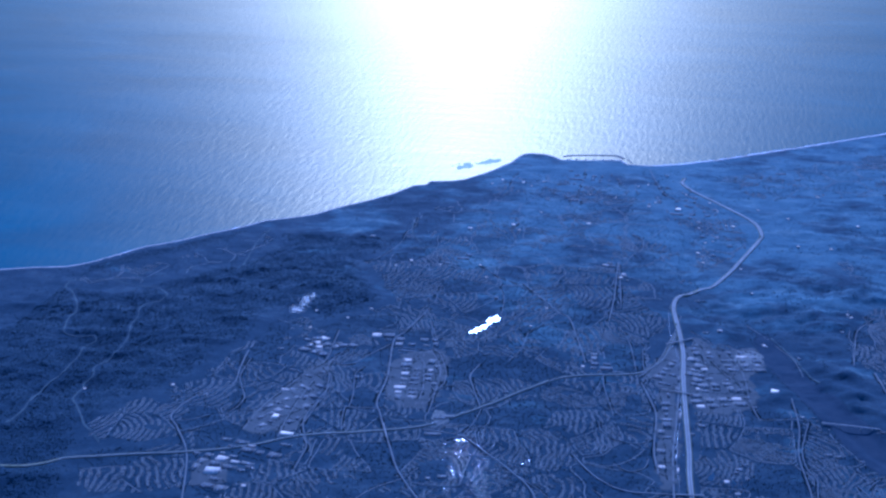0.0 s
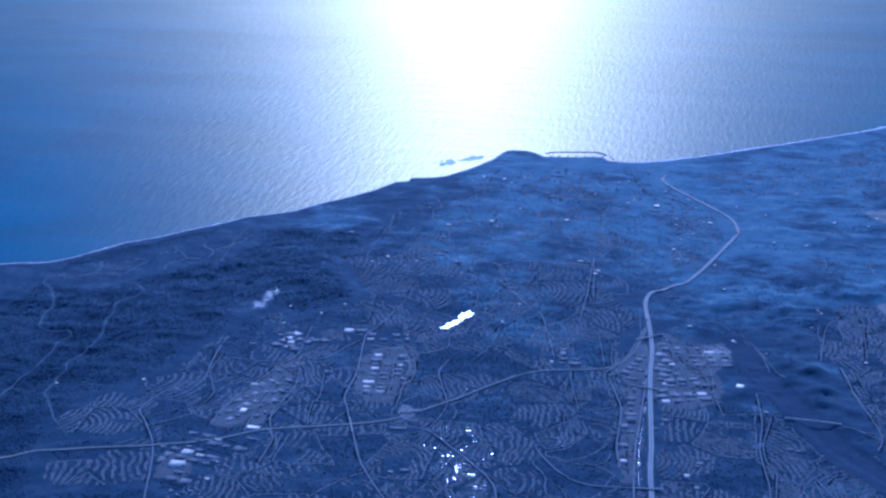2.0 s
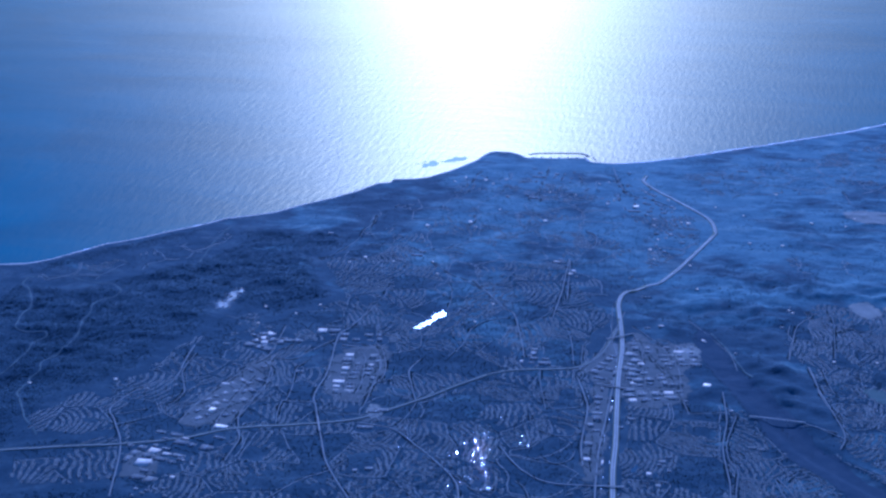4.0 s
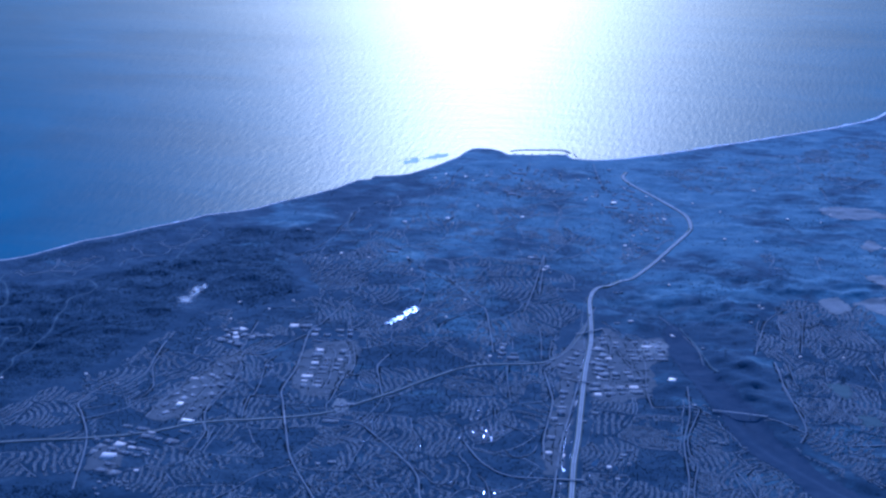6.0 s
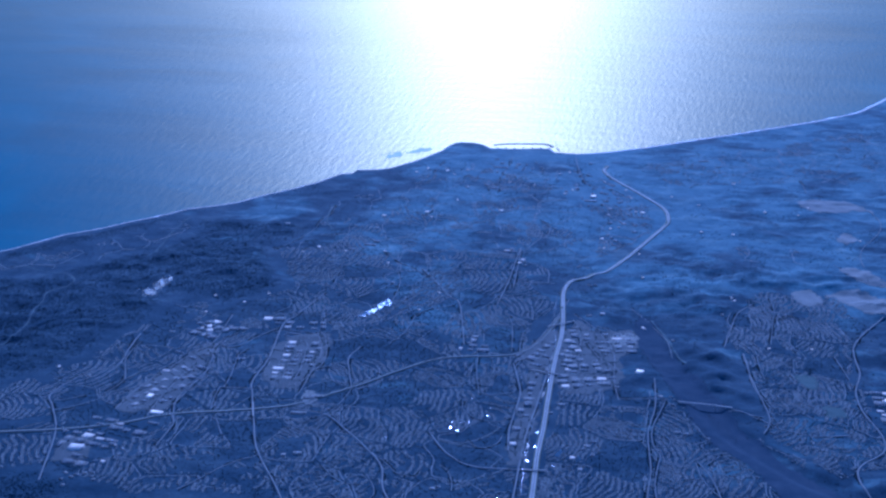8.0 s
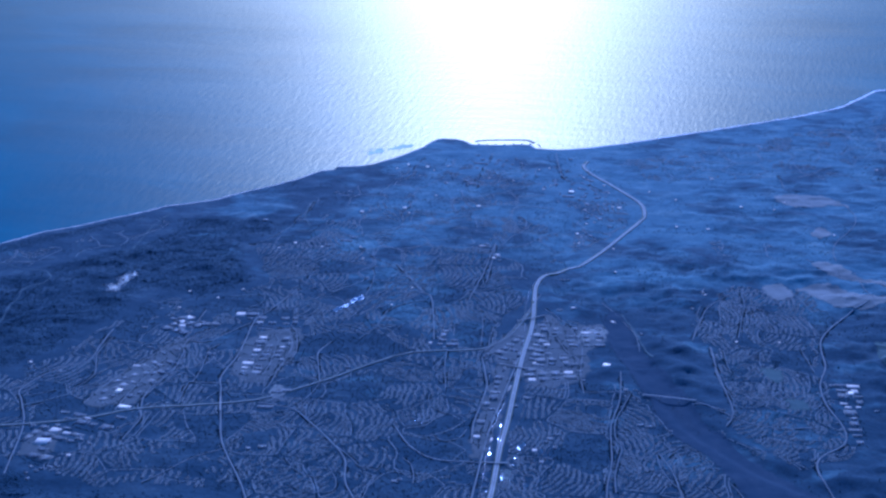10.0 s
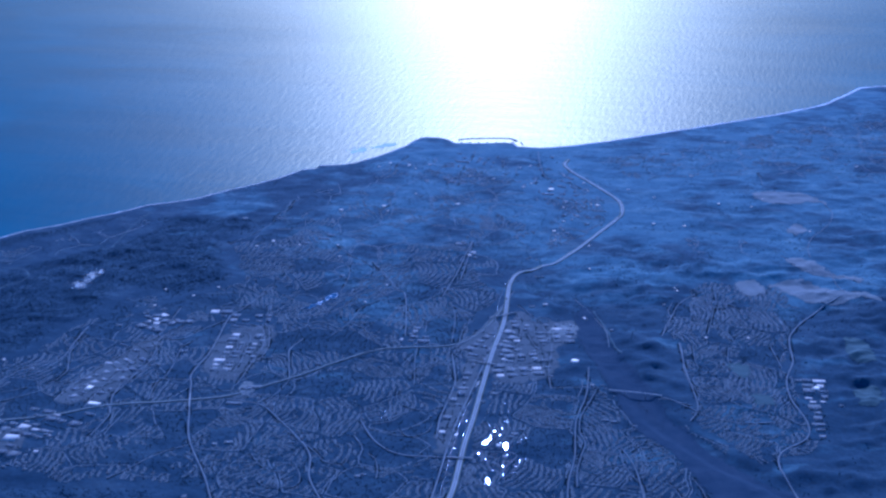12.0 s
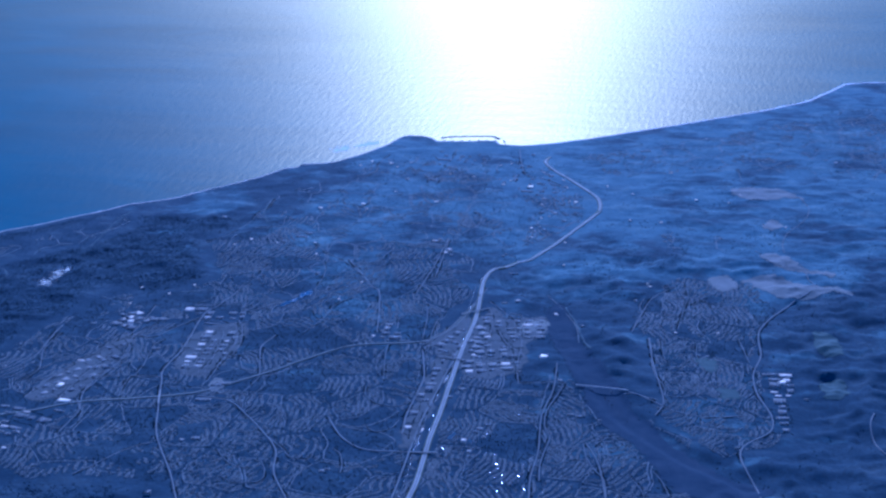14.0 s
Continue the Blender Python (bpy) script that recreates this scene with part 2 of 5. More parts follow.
def lattice(ix, iy, seed):
    n = (ix * 374761393 + iy * 668265263 + seed * 982451653) & 0xFFFFFFFF
    n = ((n ^ (n >> 13)) * 1274126177) & 0xFFFFFFFF
    return ((n ^ (n >> 16)) & 0xFFFF) / 65535.0


def value(x, y, seed=0):
    """Smooth value noise, 0 to 1, one cell a unit."""
    fx, fy = np.floor(x), np.floor(y)
    ix, iy = fx.astype(np.int64), fy.astype(np.int64)
    u, v = x - fx, y - fy
    u, v = u * u * u * (u * (u * 6 - 15) + 10), v * v * v * (v * (v * 6 - 15) + 10)
    a, b = lattice(ix, iy, seed), lattice(ix + 1, iy, seed)
    c, d = lattice(ix, iy + 1, seed), lattice(ix + 1, iy + 1, seed)
    return (a * (1 - u) + b * u) * (1 - v) + (c * (1 - u) + d * u) * v


def fbm(x, y, seed=0, octaves=4):
    total, amp, norm = 0, 1.0, 0.0
    for i in range(octaves):
        total = total + amp * value(x, y, seed + i)
        norm, amp, x, y = norm + amp, amp * 0.5, x * 2.03 + 17.1, y * 2.03 + 5.7
    return total / norm


def inside(poly, x, y):
    """Whether points lie in a polygon."""
    hit = np.zeros(np.shape(x), bool)
    for (x1, y1), (x2, y2) in zip(poly, poly[1:] + poly[:1]):
        if y1 != y2:
            hit ^= ((y1 > y) != (y2 > y)) & (x < (x2 - x1) * (y - y1) / (y2 - y1) + x1)
    return hit


def away(line, x, y, closed=False):
    """The distance of points from a polyline."""
    best = np.full(np.shape(x), 1e9)
    for (x1, y1), (x2, y2) in zip(line, line[1:] + (line[:1] if closed else [])):
        dx, dy = x2 - x1, y2 - y1
        k = np.clip(((x - x1) * dx + (y - y1) * dy) / (dx * dx + dy * dy + 1e-9), 0, 1)
        best = np.minimum(best, np.hypot(x - x1 - k * dx, y - y1 - k * dy))
    return best


def inland(x, y):
    """Roughly the distance to the shore, positive on land."""
    return (np.interp(x, CX, CY) - y + 5 * (fbm(x / 22, y / 22, 5) - 0.5)) * 0.74


# built-up quarters: outline, street spacing, bearing, winding, share built
ZONES = []


def zone(gap, bearing, wind, share, *outline):
    ZONES.append((list(outline), gap, bearing, wind, share))


zone(7.4, 10, 30, 0.9, (239, -1184), (249, -1153), (276, -1155), (290, -1209), (281, -1254), (257, -1251))
zone(7.4, 12, 40, 0.9, (68, -1224), (97, -1187), (128, -1199), (142, -1270), (130, -1324), (97, -1322))
zone(7.4, -15, 34, 0.9, (230, -1280), (251, -1259), (284, -1267), (298, -1311), (281, -1351), (248, -1336))
zone(8, 4, 14, 0.9, (-318, -1291), (-285, -1205), (-232, -1231), (-195, -1308), (-289, -1326))
zone(8, 8, 18, 0.75, (-296, -1347), (-189, -1322), (-158, -1411), (-257, -1441))
zone(8.6, -4, 22, 0.5, (-243, -1175), (-241, -1054), (-210, -987), (-142, -981), (-100, -1011), (-71, -1152), (-84, -1269), (-129, -1310), (-187, -1325), (-237, -1229))
zone(8, 10, 34, 0.42, (-187, -1312), (-86, -1266), (-2, -1242), (53, -1369), (-146, -1419))
zone(8.5, 5, 20, 0.25, (-102, -1045), (30, -973), (66, -1142), (37, -1185), (-14, -1166), (-61, -1168))
zone(7.6, 60, 36, 0.85, (39, -981), (159, -947), (190, -1030), (101, -1135), (73, -1163))
zone(8, -4, 30, 0.8, (57, -773), (148, -635), (201, -649), (307, -810), (278, -987), (208, -1000), (151, -940), (98, -931))
zone(9, 2, 26, 0.75, (-152, -669), (-74, -573), (27, -634), (46, -852), (-24, -965), (-85, -802))
zone(7.8, 30, 58, 0.75, (20, -1224), (113, -1163), (192, -1054), (273, -1038), (304, -1125), (305, -1284), (256, -1334), (67, -1377))
zone(7.8, -20, 58, 0.75, (119, -1454), (79, -1229), (123, -1176), (232, -1232), (276, -1293), (379, -1301), (345, -1413))
zone(8, 80, 30, 0.25, (342, -863), (425, -904), (425, -1008), (401, -1076), (345, -1087))
zone(8, 0, 10, 0.25, (300, -1033), (324, -1028), (334, -1290), (310, -1270))
zone(7.6, 22, 44, 0.85, (349, -1101), (459, -1079), (520, -1165), (508, -1231), (448, -1290), (357, -1314))
zone(7, -6, 40, 0.85, (546, -876), (591, -720), (694, -726), (728, -827), (698, -963), (701, -1093), (735, -1145), (713, -1216), (666, -1250), (601, -1168))
zone(7.4, -42, 24, 0.9, (487, -1365), (499, -1227), (547, -1206), (608, -1285), (623, -1352), (514, -1394))
zone(10, 20, 50, 0.18, (-57, -304), (22, -141), (199, -97), (247, -421), (140, -557), (45, -521))
zone(9, 60, 40, 0.3, (253, -133), (316, -194), (422, -386), (410, -530), (350, -619), (332, -491), (311, -378))
zone(10, 50, 40, 0.08, (-557, -831), (-391, -637), (-351, -557), (-325, -609), (-364, -712), (-483, -858))
zone(11, 40, 60, 0.08, (345, -96), (660, 114), (870, 340), (973, 352), (956, -189), (664, -159), (464, -223))
zone(10, 30, 50, 0.18, (-156, -457), (-57, -304), (45, -521), (142, -571), (148, -635), (56, -762), (-57, -569))
zone(9, 20, 40, 0.2, (215, -487), (312, -408), (342, -621), (305, -757), (238, -702))
zone(10, 10, 30, 0.3, (551, -513), (640, -535), (660, -600), (590, -600), (541, -557))
zone(8, 10, 30, 0.5, (-217, -969), (-221, -907), (-181, -908), (-147, -955), (-155, -1001), (-188, -1002))
zone(8, 5, 40, 0.38, (-269, -1189), (-170, -965), (-78, -849), (68, -905), (191, -796), (285, -842), (335, -1341), (281, -1368), (-96, -1443), (-185, -1333))
zone(7.8, 10, 40, 0.6, (348, -1134), (485, -1093), (586, -1177), (636, -1220), (636, -1345), (364, -1397))
zone(8, 20, 45, 0.18, (-78, -849), (-24, -590), (242, -538), (296, -797), (191, -796), (68, -905))
zone(9.5, 40, 50, 0.18, (-132, -539), (87, -269), (267, -234), (311, -511), (-24, -590))
zone(8.4, 4, 34, 0.6, (-93, -677), (15, -633), (190, -806), (206, -932), (114, -947), (17, -878))
# valleys: line, half width, depth
CANYONS = [
    ([(419, -794), (435, -865), (450, -938), (474, -1010), (500, -1061), (523, -1111), (548, -1170), (587, -1215), (629, -1257), (692, -1302)], 21, 3),
    ([(-346, -1363), (-379, -1200), (-388, -1102), (-409, -911)], 45, 4),
    ([(250, -75), (288, -252), (340, -461), (331, -672), (360, -799), (397, -832)], 18, 3),
]
# where the ground was levelled for the great roads
LEVELLED = [
    [(347, -1322), (344, -1200), (334, -1026), (327, -882), (315, -777), (320, -736), (369, -683), (417, -542), (446, -426), (404, -312), (331, -201), (313, -158)],
    [(-463, -1402), (-325, -1353), (-195, -1308), (-85, -1248), (5, -1216), (102, -1138), (190, -1035), (285, -1001), (316, -911)],
    [(50, -918), (67, -893), (80, -855)],
    [(727, -1010), (735, -1100), (728, -1195)],
]


def town(x, y):
    """1 in the built-up quarters, 0 in the open hills."""
    k = np.zeros(np.shape(x))
    for poly, *_ in ZONES:
        near = np.where(inside(poly, x, y), 0.0, away(poly, x, y, True))
        k = np.maximum(k, 1 - smooth(0, 45, near))
    return k


def land(x, y):
    """The height of the ground, the sea bed included."""
    x, y = np.asarray(x, float), np.asarray(y, float)
    d = inland(x, y)
    sandy = smooth(170, 280, x)
    shore = np.where(d > 0, (2.6 - 2.2 * sandy) * smooth(0, 7, d) + 0.25, -3.0 * smooth(0, 30, -d) + 0.25 - 0.25 * smooth(0, 3, -d))
    base = 5.5 * smooth(30, 420, d) + 17 * np.exp(-((x + 190) ** 2 + (y + 1370) ** 2) / 230 ** 2) + 6 * np.exp(-((x - 520) ** 2 + (y + 1080) ** 2) / 190 ** 2)
    warp = 30 * (value(x / 160, y / 160, 90) - 0.5)
    ridge = 1 - np.abs(2 * fbm((x + warp) / 125, (y + 1.5 * warp) / 74, 31, 5) - 1)
    spur = 1 - np.abs(2 * fbm((x - warp) / 34, (y + warp) / 52, 57, 3) - 1)
    finger = np.maximum(1 - np.abs(2 * fbm((x + warp) / 85, (y - 0.3 * x + 1.2 * warp) / 34, 143, 4) - 1), 0.5)
    fingers = 0.5 + 0.5 * smooth(-560, -700, y)
    wild = (1 - 0.8 * town(x, y)) * (0.3 + 0.7 * smooth(15, 45, away(CANYONS[0][0], x, y)))
    for line in LEVELLED:
        wild = wild * (0.25 + 0.75 * smooth(8, 60, away(line, x, y)))
    hills = wild * smooth(8, 170, d) * (0.62 + 0.38 * smooth(-250, 0, x)) * (12.5 * (np.maximum(ridge, 0.45) - 0.62) + 8 * (np.maximum(spur, 0.5) - 0.7) + 6.5 * fingers * smooth(400, 450, x) * (finger - 0.66)) * (1 - 0.5 * smooth(-760, -480, y) * smooth(330, 420, x)) + (1 - wild) * 3 * (fbm(x / 60, y / 60, 12, 3) - 0.5)
    cut = 0
    for line, wide, deep in CANYONS:
        cut = cut + deep * (1 - smooth(0.45 * wide, wide, away(line, x, y)))
    z = shore + base + hills - cut * smooth(0, 60, d)
    return np.where(d > 0, np.maximum(z, 0.3), shore)


ROADS = []


def road(kind, wide, *points):
    ROADS.append((kind, wide, list(points)))


road("freeway", 5, (355, -1475), (354, -1428), (353, -1389), (353, -1354), (346, -1263), (344, -1201), (339, -1119), (334, -1027), (332, -940), (327, -880), (319, -815), (315, -772), (320, -731), (344, -697), (369, -678), (392, -619), (417, -537), (440, -458), (446, -422), (436, -362), (405, -305), (372, -246), (331, -183), (313, -136), (317, -102))
road("toll_road", 3.4, (-458, -1409), (-368, -1393), (-315, -1372), (-257, -1357), (-183, -1337), (-129, -1310), (-78, -1270), (-33, -1247), (8, -1227), (54, -1201), (102, -1142), (148, -1082), (190, -1036), (258, -1013), (285, -999), (305, -963), (316, -907), (321, -865))
road("road", 2.05, (342, -1478), (338, -1431), (336, -1393), (334, -1356), (327, -1227), (328, -1145), (329, -1060), (330, -977))
road("road", 1.8, (-147, -1443), (-180, -1343), (-215, -1282), (-236, -1244), (-222, -1176), (-199, -1147), (-207, -1096), (-216, -1038))
road("road", 2, (153, -1492), (134, -1461), (120, -1440), (92, -1391), (46, -1320), (19, -1255), (-8, -1184), (-18, -1156), (-24, -1075), (-41, -968), (-32, -931), (-18, -847))
road("road", 1.6, (-51, -1180), (-31, -1177), (-10, -1174))
road("road", 1.6, (-81, -1260), (-66, -1284), (-63, -1303), (-62, -1342))
road("road", 1.8, (96, -725), (121, -763), (157, -825), (175, -844), (192, -904), (211, -986))
road("road", 1.8, (227, -607), (229, -689), (231, -754), (230, -843))
road("road", 1.8, (283, -1030), (297, -1082), (305, -1121), (306, -1204), (313, -1257))
road("road", 1.8, (219, -1233), (248, -1277), (281, -1298), (328, -1296), (349, -1294))
road("road", 1.6, (-143, -1270), (-141, -1198), (-124, -1094), (-111, -1052), (-116, -994), (-120, -949))
road("road", 1.6, (102, -1139), (87, -1096), (76, -1058), (82, -1020))
road("road", 1.6, (-107, -1051), (-77, -1056), (-63, -1023), (-43, -981))
road("road", 1.6, (250, -51), (267, -141), (292, -226), (342, -267), (376, -321))
road("road", 1.5, (241, -464), (257, -489), (260, -527), (253, -551))
road("road", 1.5, (44, -480), (50, -447), (42, -415))
road("road", 2, (715, -1402), (706, -1345), (701, -1308), (685, -1258), (687, -1223), (715, -1182), (717, -1145), (701, -1089), (697, -1036), (706, -981), (704, -906), (724, -845), (750, -793), (779, -752))
road("road", 2, (258, -1474), (237, -1427), (201, -1370), (186, -1321), (157, -1282), (104, -1227), (71, -1216), (48, -1214))
road("road", 1.6, (550, -1118), (587, -1139), (613, -1156), (648, -1161), (690, -1151))
road("road", 1.5, (565, -954), (575, -1024), (582, -1065), (595, -1132), (588, -1167))
road("road", 1.5, (460, -1054), (465, -1125), (461, -1192), (469, -1271), (469, -1327), (476, -1383))
road("road", 1.5, (517, -1245), (537, -1292), (553, -1370))
road("road", 1.5, (830, -1126), (823, -1163), (831, -1211), (851, -1233))
road("road", 1.5, (242, -774), (232, -653), (229, -616))
road("road", 1.4, (-106, -1072), (-87, -1105), (-85, -1159), (-87, -1210), (-81, -1246), (-65, -1285))
road("road", 1.3, (-5, -1420), (15, -1382), (32, -1350), (51, -1330), (63, -1304))
road("road", 1.2, (-100, -1279), (-105, -1230), (-108, -1164), (-108, -1110))
road("road", 1.2, (12, -985), (36, -1045), (43, -1117), (39, -1147))
road("road", 1.2, (-43, -996), (-27, -987), (14, -991), (29, -982))
road("road", 1.2, (339, -856), (373, -905), (403, -977), (412, -1064), (422, -1117))
road("road", 1.2, (359, -1050), (378, -1058), (410, -1044))
road("road", 1.2, (542, -938), (550, -873), (558, -815), (581, -768))
road("road", 1.1, (414, -812), (439, -857), (467, -925), (478, -981))


def lane(wide, *points):
    """A lesser road through these places."""
    road("road", wide, *points)


lane(1.2, (-203, -1066), (-201, -1103), (-196, -1129), (-181, -1161), (-170, -1187), (-169, -1213), (-174, -1229))
lane(1.1, (-223, -1265), (-207, -1257), (-193, -1242))
lane(1.1, (-202, -1296), (-188, -1281))
lane(1.3, (-85, -1247), (-83, -1221), (-84, -1181), (-82, -1154), (-88, -1120), (-93, -1095), (-102, -1070), (-103, -1039), (-97, -1020), (-90, -1006))
lane(1.1, (-46, -1178), (-50, -1145), (-57, -1113), (-63, -1080), (-57, -1061))
lane(1.1, (-38, -1241), (-46, -1210), (-50, -1179))
lane(1.2, (28, -1139), (27, -1109), (18, -1059), (11, -1027), (-3, -1013), (-29, -1005))
lane(1.2, (46, -1169), (45, -1140), (43, -1107), (49, -1089), (45, -1054), (35, -1021), (25, -996), (12, -978))
lane(1.0, (40, -1107), (50, -1097), (60, -1089))
lane(1.1, (116, -1007), (125, -970), (127, -937), (128, -908), (140, -880), (161, -866), (172, -860))
lane(1.1, (235, -1016), (241, -1059), (251, -1102), (256, -1126))
lane(1.0, (253, -877), (263, -914), (270, -959), (275, -995))
lane(1.0, (280, -929), (283, -975), (286, -1001))
lane(1.2, (-41, -942), (-31, -918), (-26, -879), (-26, -849), (-15, -825), (-18, -789), (-17, -765))
lane(1.0, (23, -664), (55, -704), (75, -722), (103, -747), (132, -785), (156, -817), (163, -832))
lane(1.0, (83, -857), (82, -832), (80, -805), (74, -773), (63, -746))
lane(1.0, (-119, -562), (-121, -519), (-115, -488), (-120, -440))
lane(1.0, (-149, -682), (-132, -641), (-124, -596), (-120, -566))
lane(1.0, (129, -76), (133, -140), (131, -198), (133, -277))
lane(1.0, (5, -230), (5, -170), (8, -133))
lane(1.0, (228, -159), (230, -197), (238, -231))
lane(1.0, (123, -314), (129, -278), (145, -318))
lane(1.0, (239, -465), (254, -490), (260, -519), (257, -547))
lane(1.3, (326, -803), (320, -856), (313, -894), (307, -934), (301, -964), (292, -991), (279, -1016))
lane(1.0, (342, -882), (352, -909), (359, -953), (362, -998))
lane(1.0, (368, -953), (385, -995), (402, -1018), (415, -1033))
lane(1.3, (421, -1115), (441, -1112), (464, -1105), (476, -1113))
lane(1.2, (476, -1113), (471, -1139), (466, -1170), (465, -1193), (469, -1219), (477, -1239), (476, -1262), (475, -1298), (479, -1333))
lane(1.0, (469, -1219), (481, -1220), (487, -1208), (482, -1195))
lane(1.0, (566, -953), (572, -997), (574, -1030), (581, -1065), (590, -1087), (595, -1104))
lane(1.0, (582, -959), (587, -1003), (592, -1026))
lane(1.0, (603, -746), (608, -790), (605, -834), (603, -876), (600, -917))
lane(1.0, (543, -929), (546, -887), (550, -866), (545, -844), (549, -812))
lane(1.0, (550, -774), (550, -757), (553, -742))
lane(1.0, (679, -936), (686, -973), (692, -1004))
lane(1.0, (614, -826), (627, -808), (641, -826), (648, -857))
lane(1.0, (627, -958), (627, -993), (633, -1013))
lane(1.0, (169, -1294), (192, -1316), (207, -1333), (227, -1335), (229, -1322))
lane(1.0, (246, -1304), (257, -1313), (266, -1336), (269, -1353))
lane(1.0, (123, -1333), (136, -1349), (154, -1363), (173, -1365))
lane(1.0, (150, -1389), (166, -1397), (191, -1389), (190, -1368), (174, -1340))
lane(1.0, (241, -1148), (246, -1169), (265, -1187), (289, -1190), (303, -1177))
lane(1.0, (264, -1243), (282, -1258), (297, -1249), (301, -1225))
lane(1.0, (79, -1232), (94, -1218), (102, -1178), (104, -1145))
lane(1.2, (549, -1124), (559, -1124), (575, -1130), (588, -1132))
lane(1.1, (515, -1247), (522, -1277), (535, -1305), (545, -1320), (551, -1353))
lane(1.0, (527, -1252), (540, -1230), (553, -1236), (570, -1258), (577, -1273))
lane(1.0, (501, -1293), (515, -1285), (524, -1279))
lane(1.0, (568, -1304), (581, -1324), (589, -1345))
lane(1.0, (594, -1294), (605, -1313), (614, -1340))
lane(1.2, (743, -595), (741, -558), (748, -510), (765, -467), (782, -422), (787, -368), (780, -335), (769, -310))
lane(1.2, (783, -742), (773, -701), (770, -663), (764, -643))
lane(1.0, (699, -591), (711, -613), (727, -650), (747, -652))
lane(1.0, (669, -150), (674, -190), (677, -224))
CREEKS = []


def creek(*points):
    CREEKS.append(list(points))


creek((-562, -831), (-557, -857), (-535, -879), (-514, -913), (-499, -943), (-496, -972), (-477, -1025), (-459, -1034), (-444, -1033), (-435, -1027), (-426, -1037), (-431, -1060), (-423, -1091), (-421, -1121), (-418, -1147), (-418, -1180), (-417, -1222), (-410, -1268), (-413, -1298))
creek((-397, -889), (-411, -901), (-416, -918), (-407, -945), (-405, -973), (-393, -1007), (-388, -1030), (-383, -1079), (-387, -1106), (-387, -1127), (-379, -1147), (-382, -1166), (-378, -1178), (-375, -1209), (-359, -1234), (-340, -1262), (-323, -1288), (-301, -1311), (-286, -1330))
creek((-562, -831), (-536, -819), (-502, -817), (-475, -828), (-444, -837), (-423, -836), (-396, -869), (-397, -889))
creek((-332, -725), (-347, -615), (-347, -541))
creek((-125, -441), (-114, -518), (-88, -573))
creek((444, -855), (468, -921), (481, -969), (496, -1005))


PATCHES = []


def patch(name, mat, label, *outline):
    PATCHES.append((name, mat, label, list(outline)))


patch("bare_field", "soil", "pale bare graded earth beside the winding eastern road", (679, -718), (691, -729), (706, -747), (725, -769), (740, -784), (763, -780), (786, -767), (809, -753), (836, -758), (818, -735), (796, -727), (772, -734), (750, -709), (726, -694), (706, -699))
patch("canyon_floor", "floor", "smooth dark flat floor of a broad winding canyon", (424, -859), (432, -946), (466, -1044), (490, -1103), (504, -1137), (530, -1188), (551, -1206), (566, -1191), (561, -1162), (546, -1120), (533, -1080), (511, -1038), (483, -993), (467, -936), (444, -848))
patch("canyon_slope", "floor", "dark brush-filled canyon winding below the bridge", (507, -1130), (545, -1121), (561, -1160), (585, -1191), (611, -1233), (642, -1263), (677, -1294), (716, -1312), (665, -1344), (620, -1328), (593, -1285), (563, -1236), (535, -1208), (517, -1171))
patch("bare_field", "soil", "pale bare graded earth above the eastern road", (707, -612), (732, -600), (756, -632), (771, -658), (806, -668), (809, -693), (775, -675), (751, -665), (727, -658))
patch("bare_field", "soil", "light bare earth on a graded housing pad", (635, -711), (663, -706), (675, -741), (656, -766), (640, -748))
patch("bare_field", "soil", "pale cleared ground on the far eastern hills", (660, -287), (675, -277), (713, -270), (746, -276), (769, -304), (782, -335), (760, -315), (731, -331), (694, -339), (666, -319))
patch("bare_field", "soil", "pale cleared ground in the far hills", (712, -472), (721, -443), (738, -451), (745, -471), (733, -492), (716, -488))
patch("bare_field", "soil", "light graded yard beside the industrial park", (396, -926), (429, -909), (427, -953), (399, -958))
patch("bare_field", "soil", "pale graded lot beside the toll road", (50, -1181), (60, -1163), (73, -1182), (60, -1197))
patch("car_park", "lot", "grey asphalt car park around the shopping mall", (-168, -1358), (-134, -1340), (-119, -1391), (-153, -1405))
patch("grass_field", "grass", "green meadow clearing in the dark eastern hills", (777, -1046), (803, -1038), (804, -1079), (781, -1094))
patch("grass_field", "grass", "green grass slope in the eastern hills", (773, -901), (801, -911), (804, -968), (778, -959))
patch("grass_field", "grass", "green park lawn among the eastern houses", (629, -1004), (654, -1007), (648, -1042), (634, -1028))
patch("grass_field", "grass", "green school playing field among the houses", (656, -1090), (675, -1086), (682, -1108), (663, -1111))
patch("kelp_bed", "kelp", "dark kelp bed just off the rocky shore", (-121, -99), (-97, -74), (-85, -92), (-107, -116))
patch("kelp_bed", "kelp", "dark kelp bed off the headland", (-82, -67), (-59, -37), (-41, -42), (-64, -75))
RESERVOIR = [(50, -923), (55, -912), (61, -904), (67, -892), (70, -873), (74, -862), (78, -855), (82, -866), (78, -878), (72, -887), (70, -898), (62, -910), (57, -922)]
PONDS = [[(363.6, -1260.1), (365.1, -1250.6), (367.6, -1244.6), (370.1, -1240.1), (372.6, -1246.6), (370.6, -1254.6), (368.1, -1261.6)], [(389.5, -1260.6), (390.5, -1255.1), (394.5, -1261.1), (393.5, -1268.1)], [(382.6, -1334.8), (384.1, -1330.2), (387.6, -1334.8), (386.6, -1342.2)]]
RAIL = [(348, -1477), (345, -1429), (342, -1392), (341, -1360), (331, -1226), (331, -1145), (332, -1060), (329, -994), (324, -941), (315, -885), (310, -826), (309, -780), (314, -743)]
BREAKWATER = [(78, 10), (95, 22), (146, 33), (180, 36), (196, 17)]
JETTY = [(205, 14), (213, -9)]
